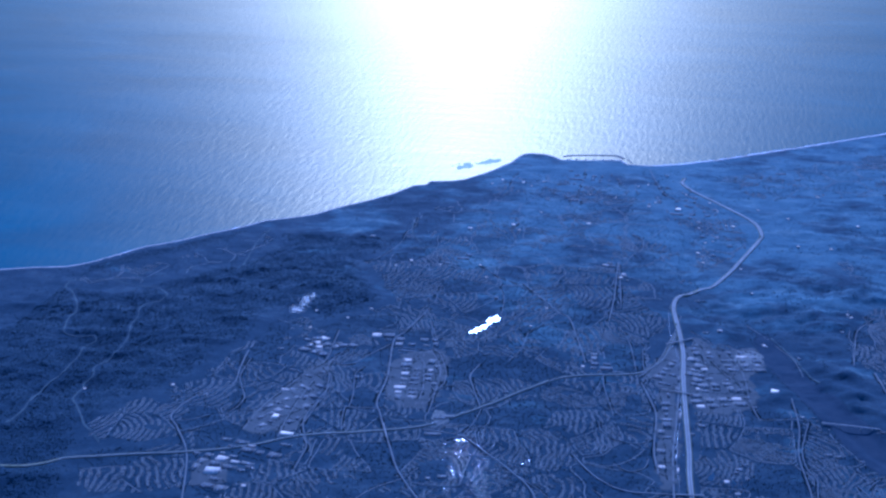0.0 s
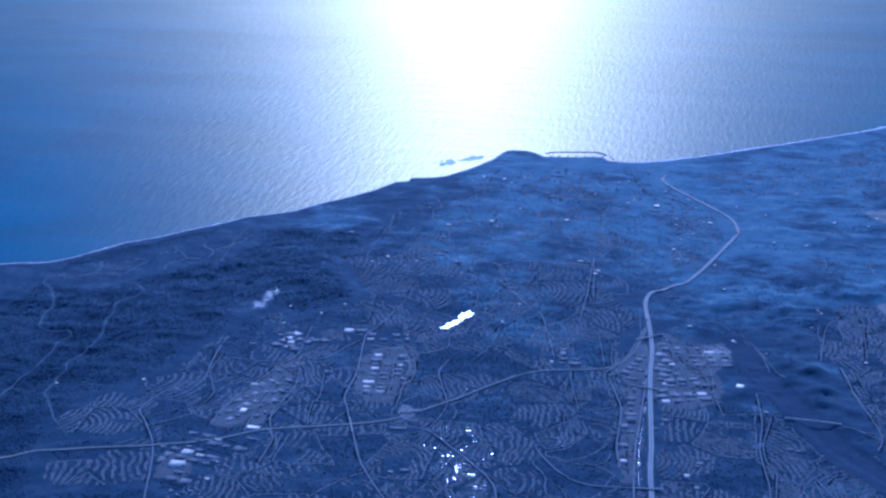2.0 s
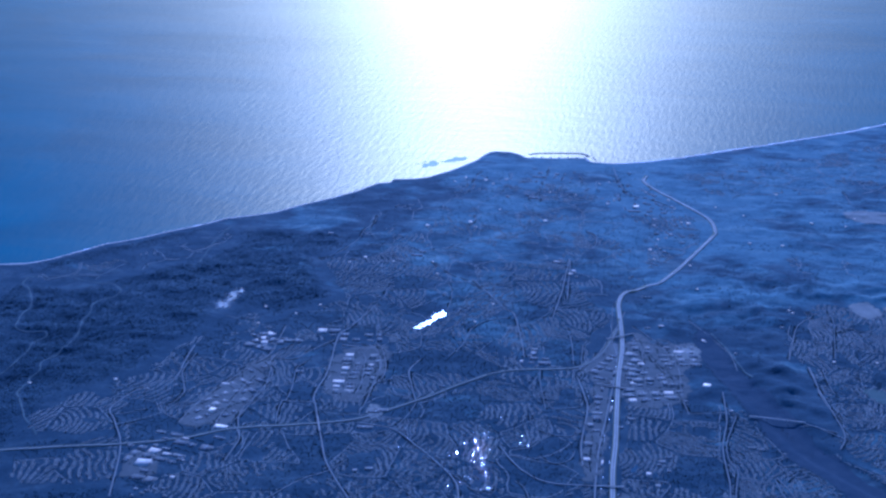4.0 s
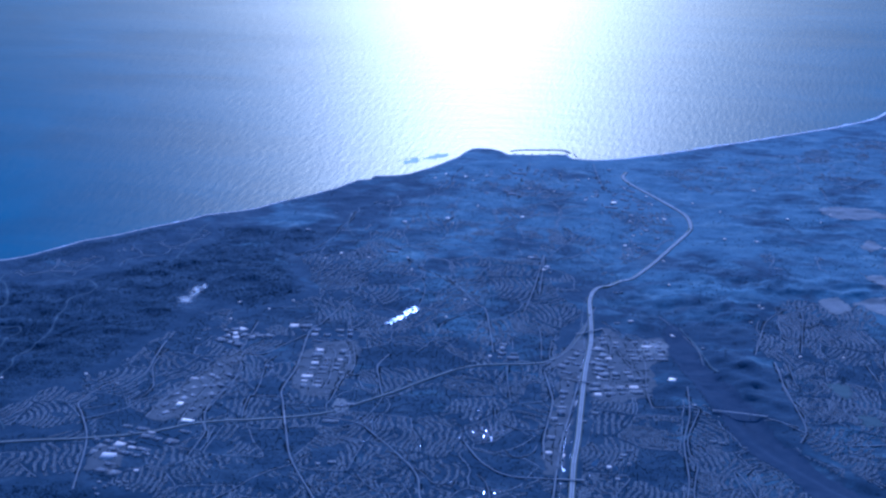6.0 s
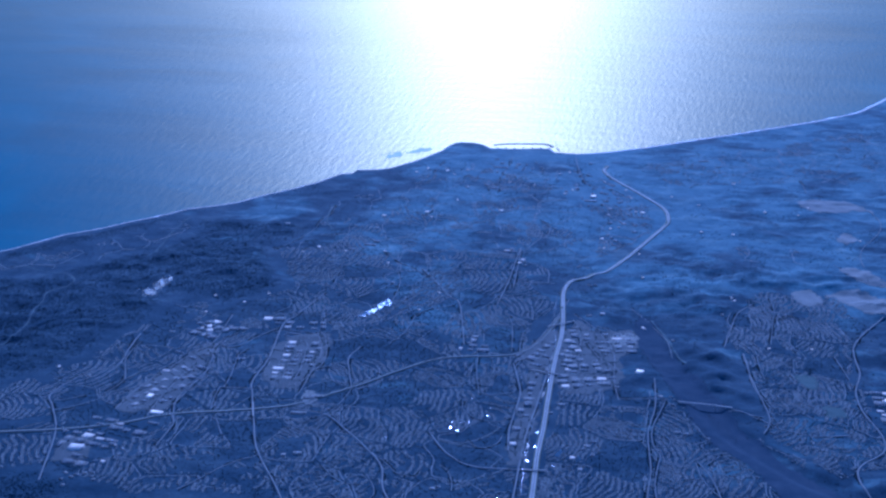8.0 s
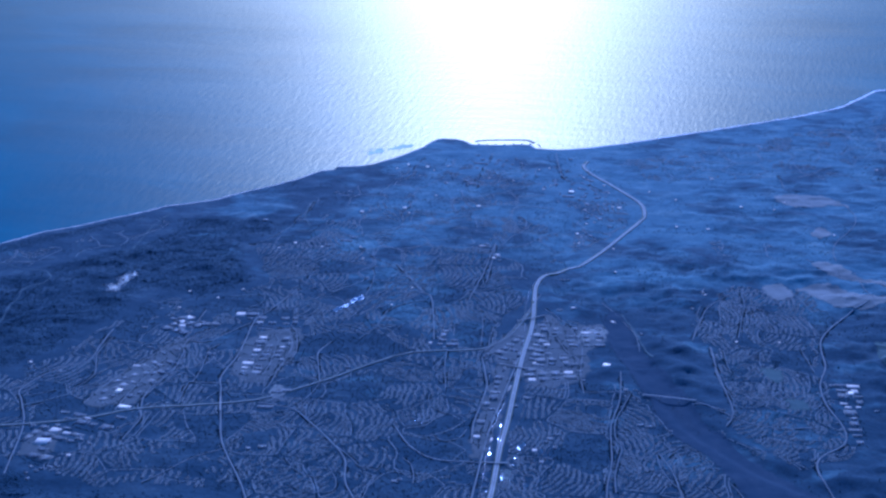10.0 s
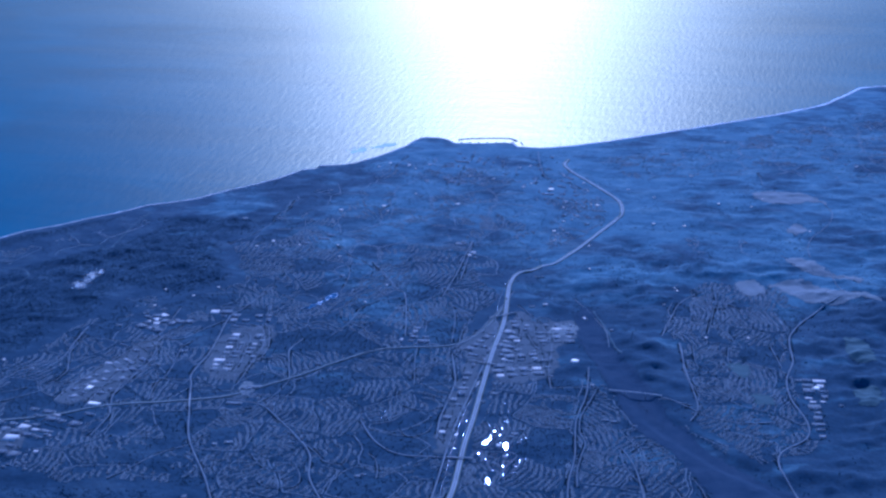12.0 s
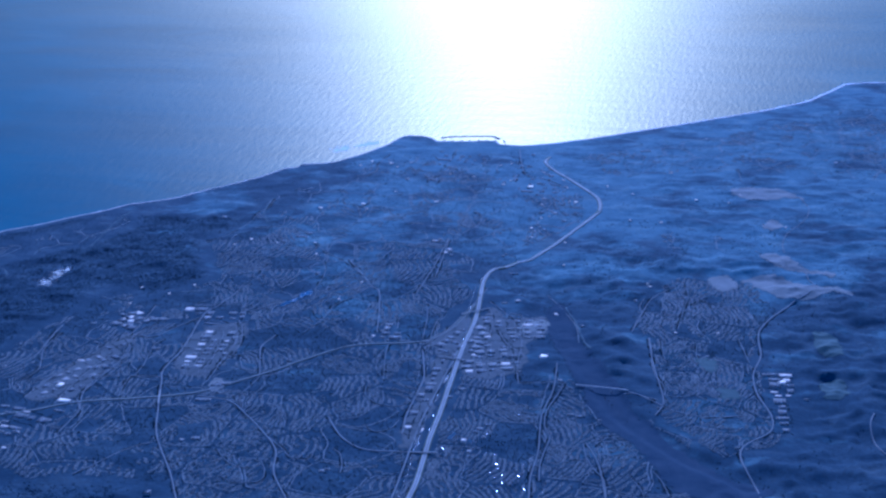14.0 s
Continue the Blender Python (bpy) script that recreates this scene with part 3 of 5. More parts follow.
BRIDGE = [(490, -1113), (518, -1114), (553, -1117)]
OVERPASSES = [[(309, -1050), (346, -1058)], [(332, -1297), (360, -1293)], [(309, -908), (343, -882)], [(3, -1213), (15, -1246)]]
# buildings: east, south, width, depth, height, turn
BUILDINGS = {}
BUILDINGS["shopping_mall"] = []
BUILDINGS["shopping_mall"] += [(-142, -1371, 19, 17, 1.2, 0)]
BUILDINGS["warehouse"] = []
BUILDINGS["warehouse"] += [(-152, -1300, 12, 7, 0.8, -10), (-141, -1313, 9, 5, 0.8, -10), (-107, -1355, 7, 8, 0.8, 10), (-120, -1307, 10, 5, 0.8, -5), (-216, -1189, 7, 6, 0.8, 20), (-269, -1164, 6, 4, 0.6, 10), (0, -1124, 10, 8, 0.9, 0), (14, -1112, 9, 8, 0.9, 0), (-2, -1083, 9, 8, 0.9, 10), (11, -1061, 8, 6, 0.9, 0), (30, -1039, 6, 12, 0.9, 0), (37, -1091, 7, 10, 0.9, 0)]
BUILDINGS["warehouse"] += [(-17, -998, 26, 5, 0.9, -3), (4, -974, 10, 4, 0.9, 0), (-109, -990, 10, 6, 0.9, 20), (-119, -1009, 8, 6, 0.9, 10), (-104, -1089, 10, 6, 0.9, 20), (-106, -1142, 9, 10, 0.9, -10), (-111, -1172, 9, 12, 0.9, -10), (-132, -1150, 12, 6, 0.9, -10), (-102, -1168, 6, 14, 0.9, -15), (-140, -1090, 14, 5, 0.9, -20), (-59, -1093, 5, 9, 0.9, 0), (-53, -1092, 4, 9, 0.9, 0), (62, -1183, 16, 7, 0.9, 10)]
BUILDINGS["warehouse"] += [(350, -955, 8, 10, 0.9, 15), (359, -981, 10, 9, 0.9, 15), (365, -1010, 12, 9, 0.9, 15), (373, -1037, 12, 9, 0.9, 15), (353, -1040, 9, 9, 0.9, 10), (363, -1063, 9, 8, 0.9, 0), (385, -1012, 10, 7, 0.9, 20), (394, -949, 5, 9, 0.9, 10), (398, -971, 5, 8, 0.9, 10), (395, -988, 5, 7, 0.9, 10), (406, -949, 8, 10, 0.9, 0), (417, -935, 14, 9, 0.9, 5), (401, -1038, 10, 8, 0.9, 10), (409, -1056, 11, 6, 0.9, 15)]
BUILDINGS["warehouse"] += [(388, -1067, 9, 6, 0.9, 10), (417, -1081, 7, 5, 0.9, 15), (347, -904, 8, 7, 0.9, 20), (360, -859, 9, 6, 0.9, 15), (379, -854, 10, 6, 0.9, 15), (357, -1137, 10, 8, 0.9, 0), (347, -1159, 6, 6, 0.9, 0), (317, -1062, 4, 18, 0.8, 0), (316, -1115, 5, 10, 0.8, 0), (312, -1159, 9, 12, 0.8, 5), (314, -1205, 11, 14, 0.8, 5), (316, -1242, 9, 9, 0.8, 5), (328, -1016, 4, 20, 0.8, 0), (327, -1045, 3, 15, 0.8, 0)]
BUILDINGS["warehouse"] += [(332, -1120, 3, 30, 0.8, 0), (333, -1247, 3, 16, 0.8, 0), (308, -328, 28, 8, 1, 0), (334, -333, 12, 8, 0.9, 10), (-18, -557, 7, 8, 0.9, 0), (-22, -491, 4, 4, 0.9, 0), (128, -295, 20, 12, 0.9, 0), (116, -280, 10, 10, 0.9, 0), (81, -294, 8, 10, 0.9, 0), (62, -183, 7, 7, 0.9, 0), (497, -37, 16, 6, 0.9, 0), (209, -625, 12, 6, 0.9, 0), (215, -617, 9, 8, 0.9, 0)]
BUILDINGS["warehouse"] += [(240, -664, 9, 8, 0.9, 0), (245, -678, 5, 5, 0.9, 0), (119, -153, 30, 8, 0.9, 0), (-8, -637, 22, 10, 0.9, 0), (-30, -663, 12, 10, 0.9, 0), (-2, -619, 12, 10, 0.9, 0), (283, -91, 8, 8, 0.9, 0), (337, -230, 10, 10, 0.9, 10), (323, -661, 5, 5, 0.9, 0), (326, -653, 5, 4, 0.9, 0), (606, 68, 6, 6, 0.9, 0), (67, -791, 6, 10, 0.9, 0), (538, -823, 5, 6, 0.9, 0), (-171, -555, 10, 8, 0.9, 0)]
BUILDINGS["warehouse"] += [(757, -1095, 6, 5, 0.9, 0), (476, -926, 4, 7, 0.9, 0), (436, -882, 5, 12, 0.9, 30), (348, -731, 9, 4, 0.9, 0), (356, -731, 5, 4, 0.9, 0), (711, -1036, 10, 6, 0.9, 0), (721, -1082, 10, 6, 0.9, 0), (737, -1089, 7, 6, 0.9, 0), (730, -1119, 9, 6, 0.9, 20), (493, -1183, 10, 6, 0.9, 10), (503, -1185, 9, 6, 0.9, 10), (846, -88, 9, 5, 0.9, 30), (829, -72, 10, 5, 0.9, 30)]
BUILDINGS["warehouse"] += [(813, -7, 6, 6, 0.9, 0), (491, -40, 16, 6, 0.9, 0), (249, -1354, 7, 5, 0.9, 20), (254, -1349, 6, 5, 0.9, 20), (-177, -1026, 9, 6, 0.9, 0), (-115, -1225, 8, 6, 0.9, 0), (87, -1437, 9, 9, 0.9, 20), (62, -1224, 22, 9, 0.9, 8), (69, -1177, 20, 10, 0.9, 8), (80, -877, 9, 6, 0.9, 0), (309, -303, 12, 8, 0.9, 0), (384, -1261, 7, 9, 0.9, 0), (397, -1232, 9, 8, 0.9, 10), (394, -1239, 6, 6, 0.9, 0)]
BUILDINGS["warehouse"] += [(395, -1285, 6, 8, 0.9, 0), (405, -1253, 5, 8, 0.9, 0), (403, -1222, 8, 6, 0.9, 0), (527, -1193, 6, 5, 0.9, 0), (218, -626, 14, 7, 0.9, 0), (238, -656, 8, 8, 0.9, 0), (-104, -1356, 7, 4, 0.8, -20), (-90, -1363, 8, 4, 0.8, -25), (-145, -1331, 5, 8, 0.8, 0), (-131, -1335, 10, 4, 0.8, 0), (-100, -1393, 6, 7, 0.8, 0)]
BUILDINGS["office_building"] = []
BUILDINGS["office_building"] += [(91, -1317, 11, 7, 1.4, 10), (77, -1324, 6, 6, 1.2, 5), (125, -1094, 8, 7, 1.2, 10), (470, -1101, 6, 6, 1.2, 15)]
BUILDINGS["school_building"] = []
BUILDINGS["school_building"] += [(209, -1000, 5, 8, 0.9, 0), (222, -1001, 8, 7, 0.9, 0), (231, -1010, 5, 5, 0.9, 20), (217, -980, 7, 4, 0.9, 0)]
BUILDINGS["apartment_block"] = []
BUILDINGS["apartment_block"] += [(-127, -1423, 5.5, 4, 1.0, -30), (-118, -1429, 5.5, 4, 1.0, -20), (-115, -1423, 5.5, 4, 1.0, 0), (-108, -1418, 5.5, 4, 1.0, 0), (-101, -1415, 5.5, 4, 1.0, 5), (-125, -1437, 5.5, 4, 1.0, -60), (-119, -1446, 5.5, 4, 1.0, -80), (-94, -1428, 5.5, 4, 1.0, 70)]
BUILDINGS["metal_roof"] = []
BUILDINGS["metal_roof"] += [(365, -1280, 1.2, 2.0, 0.7, 30), (341, -1243, 1.2, 3.5, 0.7, 10), (337, -1276, 1.2, 3.0, 0.7, 10), (338, -1210, 1.2, 3.0, 0.7, 10), (111, -1258, 1.5, 1.2, 0.7, 0), (99, -1254, 1.2, 1.2, 0.7, 0), (115, -1237, 1.2, 1.0, 0.7, 20), (175, -1257, 1.5, 1.5, 0.7, 10), (168, -1268, 1.5, 1.0, 0.7, 0), (240, -1218, 2.0, 2.0, 0.7, 10), (239, -1202, 1.5, 1.5, 0.7, 0), (249, -1222, 1.5, 1.5, 0.7, 0)]
BUILDINGS["store_white"] = []
BUILDINGS["white_store"] = []
BUILDINGS["white_store"] += [(441, -1040, 11, 12, 1.1, -10), (730, -1054, 11, 11, 0.9, 0), (311, -300, 14, 14, 1.2, 0), (-93, -1269, 18, 9, 1.0, -5), (-119, -1229, 9, 13, 1.0, -5)]
BUILDINGS["store_white"] += [(-30, -212, 6.5, 4, 0.8, 13), (26, -200, 6.5, 8, 0.8, 8), (83, -297, 4.5, 8, 0.8, -20), (153, -251, 4.5, 4, 0.8, -5), (166, -428, 8.5, 7, 0.8, 16), (-23, -488, 8.5, 6, 0.8, -14), (235, -670, 7.5, 5, 0.8, -23), (363, -255, 6.5, 4, 0.8, -22), (401, -388, 8.5, 7, 0.8, -29), (346, -527, 6.5, 6, 0.8, 18), (501, -474, 5.5, 5, 0.8, -21), (551, -478, 6.5, 5, 0.8, 13), (551, -188, 8.5, 4, 0.8, 1), (603, -356, 5.5, 7, 0.8, 24)]
BUILDINGS["store_white"] += [(-84, -662, 5.5, 7, 0.8, 14), (44, -457, 7.5, 8, 0.8, 27), (376, -304, 4.5, 4, 0.8, -20), (390, -385, 4.5, 4, 0.8, -5), (356, -484, 5.5, 4, 0.8, -6), (269, -273, 4.5, 4, 0.8, -10), (-14, -188, 4.5, 8, 0.8, 20), (43, -218, 4.5, 4, 0.8, 10), (199, -260, 4.5, 4, 0.8, -20), (235, -180, 4.5, 4, 0.8, 20), (23, -664, 4.5, 4, 0.8, -20), (-103, -687, 4.5, 4, 0.8, 10), (-170, -886, 4.5, 4, 0.8, -10), (-376, -1178, 4.5, 4, 0.8, 0)]
BUILDINGS["store_white"] += [(-267, -1167, 4.5, 5, 0.8, -25), (-161, -945, 4.5, 4, 0.8, -20), (550, -761, 4.5, 4, 0.8, -30), (423, -709, 4.5, 4, 0.8, -20), (251, -160, 4.5, 4, 0.8, -25), (124, -300, 4.5, 4, 0.8, 10), (81, -379, 4.5, 4, 0.8, 10), (58, -483, 4.5, 4, 0.8, 20), (354, -579, 4.5, 4, 0.8, 10), (410, -595, 4.5, 4, 0.8, 10), (445, -285, 4.5, 5, 0.8, 25), (493, -328, 4.5, 4, 0.8, 10), (675, -315, 4.5, 4, 0.8, 20), (657, -364, 4.5, 4, 0.8, 0)]
BUILDINGS["store_white"] += [(747, -479, 4.5, 4, 0.8, -20), (652, -917, 4.5, 4, 0.8, -20), (554, -771, 4.5, 4, 0.8, -20), (598, -929, 4.5, 4, 0.8, 25), (128, -884, 4.5, 4, 0.8, -30), (142, -817, 4.5, 4, 0.8, 10), (-97, -865, 4.5, 4, 0.8, 15), (40, -711, 4.5, 4, 0.8, -10), (-37, -673, 4.5, 4, 0.8, -20), (-121, -901, 4.5, 4, 0.8, -30), (-144, -1000, 4.5, 4, 0.8, 10)]

# commercial quarters: outline, count, turn
COMMERCE = []


def commerce(count, turn, *outline):
    COMMERCE.append((list(outline), count, turn))


commerce(60, 14, (344, -881), (389, -949), (421, -1032), (413, -1086), (350, -1095))
commerce(12, 8, (386, -923), (429, -899), (426, -981), (388, -994))
commerce(16, 4, (305, -1048), (325, -1045), (333, -1277), (313, -1257))
commerce(26, 6, (-28, -1033), (30, -994), (50, -1146), (-4, -1151))
commerce(36, -28, (-143, -1270), (-141, -1198), (-123, -1075), (-101, -1049), (-92, -1156), (-89, -1255))
commerce(18, -10, (-174, -1335), (-114, -1277), (-82, -1297), (-114, -1406), (-146, -1415))
commerce(34, 30, (305, -138), (404, -351), (430, -436), (359, -589), (330, -386))
commerce(14, 0, (249, -261), (347, -221), (357, -344), (273, -360))
commerce(18, 5, (705, -1016), (741, -1030), (740, -1187), (719, -1188))
commerce(14, 0, (92, -98), (197, -75), (195, -191), (113, -200))
commerce(9, 10, (-81, -950), (27, -957), (30, -994), (-39, -999))
commerce(6, 5, (199, -978), (225, -950), (247, -1000), (217, -1020))
commerce(10, 20, (-142, -981), (-98, -974), (-94, -1019), (-134, -1035))
commerce(16, -20, (284, -995), (335, -908), (361, -1004), (328, -1061))
commerce(10, -20, (-163, -995), (-118, -946), (-85, -1002), (-129, -1049))


# ---- mesh helpers ----
def mesh_of(name, verts, faces, mats, index=None):
    me = bpy.data.meshes.new(name)
    verts, faces = np.asarray(verts, np.float32), np.asarray(faces, np.int32)
    n, k = faces.shape
    me.vertices.add(len(verts))
    me.vertices.foreach_set("co", verts.ravel())
    me.loops.add(n * k)
    me.loops.foreach_set("vertex_index", faces.ravel())
    me.polygons.add(n)
    me.polygons.foreach_set("loop_start", np.arange(n, dtype=np.int32) * k)
    for m in mats:
        me.materials.append(m)
    if index is not None:
        me.polygons.foreach_set("material_index", np.asarray(index, np.int32))
    me.update(calc_edges=True)
    me.validate()
    return me


def part(name, me, parent, label=""):
    ob = tagged(new(name, me), label)
    ob.parent = parent
    return ob


def spline(line, step=6.0, closed=False):
    """A smooth line through the points of a rough one."""
    p = np.array(line, float)
    n = len(p)
    out = []
    for i in range(n if closed else n - 1):
        if closed:
            a, b, c, d = p[(i - 1) % n], p[i], p[(i + 1) % n], p[(i + 2) % n]
        else:
            a, b, c, d = p[max(i - 1, 0)], p[i], p[i + 1], p[min(i + 2, n - 1)]
        m = max(2, int(np.hypot(*(c - b)) / step))
        for k in np.arange(m) / m:
            out.append(0.5 * (2 * b + (c - a) * k + (2 * a - 5 * b + 4 * c - d) * k * k + (3 * b - a - 3 * c + d) * k ** 3))
    if not closed:
        out.append(p[-1])
    return np.array(out)


# The ground: one sheet, fine where it is seen and coarse to the horizon.
def steps(lo, hi, fine):
    far = np.array([15, 40, 90, 180, 340, 620, 1100, 1900, 3300])
    return np.concatenate([lo - far[::-1], np.arange(lo, hi + fine, fine), hi + fine + far])


GX, GY = steps(-760, 1220, 5.0), steps(-1480, 700, 5.0)
MX, MY = np.meshgrid(GX, GY)
MZ = land(MX, MY)


def height(x, y):
    """The height of the ground sheet, between its vertices."""
    i = np.clip(np.searchsorted(GX, x) - 1, 0, len(GX) - 2)
    j = np.clip(np.searchsorted(GY, y) - 1, 0, len(GY) - 2)
    u, v = (x - GX[i]) / (GX[i + 1] - GX[i]), (y - GY[j]) / (GY[j + 1] - GY[j])
    return (MZ[j, i] * (1 - u) + MZ[j, i + 1] * u) * (1 - v) + (MZ[j + 1, i] * (1 - u) + MZ[j + 1, i + 1] * u) * v


nx, ny = len(GX), len(GY)
q = (np.arange(ny - 1)[:, None] * nx + np.arange(nx - 1)[None, :]).ravel()
me = mesh_of("ground", np.stack([MX.ravel(), MY.ravel(), MZ.ravel()], 1), np.stack([q, q + 1, q + nx + 1, q + nx], 1), [GROUND])
me.polygons.foreach_set("use_smooth", np.ones(len(q), bool))
tagged(new("ground", me), "hilly coastal land of dark chaparral and dry grass", "ground", kind="structure")

sea = mesh_of("water", [(-7000, -2600, 0), (7000, -2600, 0), (7000, 7000, 0), (-7000, 7000, 0)], [(0, 1, 2, 3)], [SEA])
tagged(new("water", sea), "blue rippled ocean glittering under the sun", "sea", kind="structure")


def ribbon(line, left, right, lift, skirt=0.0, wander=0.0, seed=0, flat=None):
    """A strip draped along a line between two offsets."""
    p = np.asarray(line)
    t = np.gradient(p, axis=0)
    t /= np.hypot(t[:, 0], t[:, 1])[:, None] + 1e-9
    nrm = np.stack([-t[:, 1], t[:, 0]], 1)
    s = np.arange(len(p)) * 0.37
    wl = wander * (fbm(s, s * 0 + seed, seed) - 0.5) * 2
    wr = wander * (fbm(s, s * 0 + seed + 9.5, seed + 3) - 0.5) * 2
    a, b = p + nrm * (left + wl)[:, None], p + nrm * (right + wr)[:, None]
    if flat is None:
        h = np.maximum(np.maximum(height(a[:, 0], a[:, 1]), height(b[:, 0], b[:, 1])), height(p[:, 0], p[:, 1]))
        h = np.convolve(np.pad(h, 2, "edge"), [0.1, 0.2, 0.4, 0.2, 0.1], "valid")
        h = np.maximum(h, height(p[:, 0], p[:, 1])) + lift
    else:
        h = np.full(len(p), flat)
    rows = [np.column_stack([a, h]), np.column_stack([b, h])]
    if skirt:
        rows = [np.column_stack([a, h - skirt]), *rows, np.column_stack([b, h - skirt])]
    n, k = len(p), len(rows)
    v = np.concatenate(rows)
    f = []
    for r in range(k - 1):
        i = np.arange(n - 1)
        f.append(np.stack([r * n + i, (r + 1) * n + i, (r + 1) * n + i + 1, r * n + i + 1], 1))
    return v, np.concatenate(f)


def strip(name, line, left, right, mat, lift, **more):
    n = len(line)
    v, f = ribbon(line, np.full(n, float(left)), np.full(n, float(right)), lift, **more)
    return mesh_of(name, v, f[:, ::-1], [mat])


# ---- shore: sand, surf, breakwater, kelp ----
shore_x = np.arange(-760, 1220, 4.0)


def shoreline(x):
    y = np.interp(x, CX, CY)
    for _ in range(4):
        y = y + inland(x, y) / 0.74
    return y


SHORE = np.column_stack([shore_x, shoreline(shore_x)])
east = smooth(170, 420, shore_x)
v, f = ribbon(SHORE, -2.6 - 1.5 * east, np.full(len(SHORE), 0.8), 0.12, wander=1.2, seed=4)
tagged(new("beach", mesh_of("beach", v, f, [SAND])), "narrow strip of pale sand along the shore", "beach", kind="structure")
v, f = ribbon(SHORE, np.full(len(SHORE), -0.2), 0.4 + 4.5 * smooth(0.35, 0.8, fbm(shore_x / 24, shore_x * 0, 8)) * (1 - east) + (0.6 + 4.2 * fbm(shore_x / 18, shore_x * 0, 9)) * east, 0, wander=1.6, seed=7, flat=0.32)
tagged(new("surf", mesh_of("surf", v, f, [FOAM])), "white line of breaking surf along the beach", "surf", kind="stuff")


def rock_mound(name, line, wide, high, label):
    p = spline(line, 3.0)
    n = len(p)
    t = np.gradient(p, axis=0)
    t /= np.hypot(t[:, 0], t[:, 1])[:, None]
    nrm = np.stack([-t[:, 1], t[:, 0]], 1)
    rows = []
    for i, (off, h) in enumerate(((-1, -0.6), (-0.55, 0.55), (-0.15, 1.0), (0.2, 0.95), (0.6, 0.5), (1, -0.6))):
        jit = 0.25 * (value(np.arange(n) * 1.7, np.full(n, i * 3.3), 3) - 0.5)
        rows.append(np.column_stack([p + nrm * (wide * (off + jit))[:, None], high * (h + jit)]))
    f = [np.stack([r * n + np.arange(n - 1), r * n + np.arange(1, n), (r + 1) * n + np.arange(1, n), (r + 1) * n + np.arange(n - 1)], 1) for r in range(5)]
    tagged(new(name, mesh_of(name, np.concatenate(rows), np.concatenate(f), [ROCK])), label, "breakwater")


rock_mound("breakwater", BREAKWATER, 5.5, 1.3, "long dark rock breakwater sheltering the harbour")
rock_mound("jetty", JETTY, 2.0, 0.9, "short dark rock jetty at the harbour mouth")


def corners(outline):
    """A closed outline with its corners kept, cut in short pieces."""
    out = []
    for a, b in zip(outline, outline[1:] + outline[:1]):
        m = max(2, int(math.dist(a, b) / 4))
        out += [(a[0] + (b[0] - a[0]) * k / m, a[1] + (b[1] - a[1]) * k / m) for k in range(m)]
    return np.array(out)


def dock(x, y, long, turn):
    thing = tagged(new("dock"), "pale floating boat dock in the harbour", "dock", "harbour docks")
    thing.matrix_world = pose(x, y, 0, 0, 0, turn)
    for name, w, d, lo, hi, px, py in [("walkway", 0.5, long, 0.12, 0.3, 0, 0)] + [("finger", 2.2, 0.22, 0.12, 0.28, 1.3 * s, k * 1.6 - long / 2 + 0.8) for k in range(int(long / 1.6)) for s in (-1, 1)]:
        v = [(px + sx * w / 2, py + sy * d / 2, z) for z in (lo, hi) for sx, sy in ((-1, -1), (1, -1), (1, 1), (-1, 1))]
        part(name, mesh_of(name, v, [(0, 3, 2, 1), (4, 5, 6, 7), (0, 1, 5, 4), (1, 2, 6, 5), (2, 3, 7, 6), (3, 0, 4, 7)], [CONCRETE]), thing)


hx, hy = (sum(p[i] for p in BREAKWATER) / len(BREAKWATER) for i in (0, 1))
for k in range(-3, 4):
    x = hx + k * 17
    dock(x, float(np.interp(x, CX, CY)) + 7.0, 8.0, 4 * k)


def cover(name, outline, mat, lift, label, category, rag, seed, c=1.6, flat=None, scale=11):
    """A patch of other ground, draped over the land in small cells, with a ragged edge."""
    xs, ys = [p[0] for p in outline], [p[1] for p in outline]
    X, Y = np.meshgrid(np.arange(min(xs) - 12, max(xs) + 12, c), np.arange(min(ys) - 12, max(ys) + 12, c))
    mx, my = X[:-1, :-1] + c / 2, Y[:-1, :-1] + c / 2
    wx = mx + rag * (fbm(mx / scale, my / scale, seed, 4) - 0.5)
    wy = my + rag * (fbm(mx / scale, my / scale, seed + 40, 4) - 0.5)
    keep = inside([tuple(p) for p in spline(outline, 6.0, True)] if rag > 9 else outline, wx, wy).ravel()
    w = X.shape[1]
    q = (np.arange(X.shape[0] - 1)[:, None] * w + np.arange(w - 1)[None, :]).ravel()[keep]
    f = np.stack([q, q + 1, q + w + 1, q + w], 1)
    used, f = np.unique(f, return_inverse=True)
    x, y = X.ravel()[used], Y.ravel()[used]
    me = mesh_of(name, np.column_stack([x, y, height(x, y) + lift if flat is None else np.full(len(x), flat)]), f.reshape(-1, 4), [mat])
    return tagged(new(name, me), label, category, kind="structure")


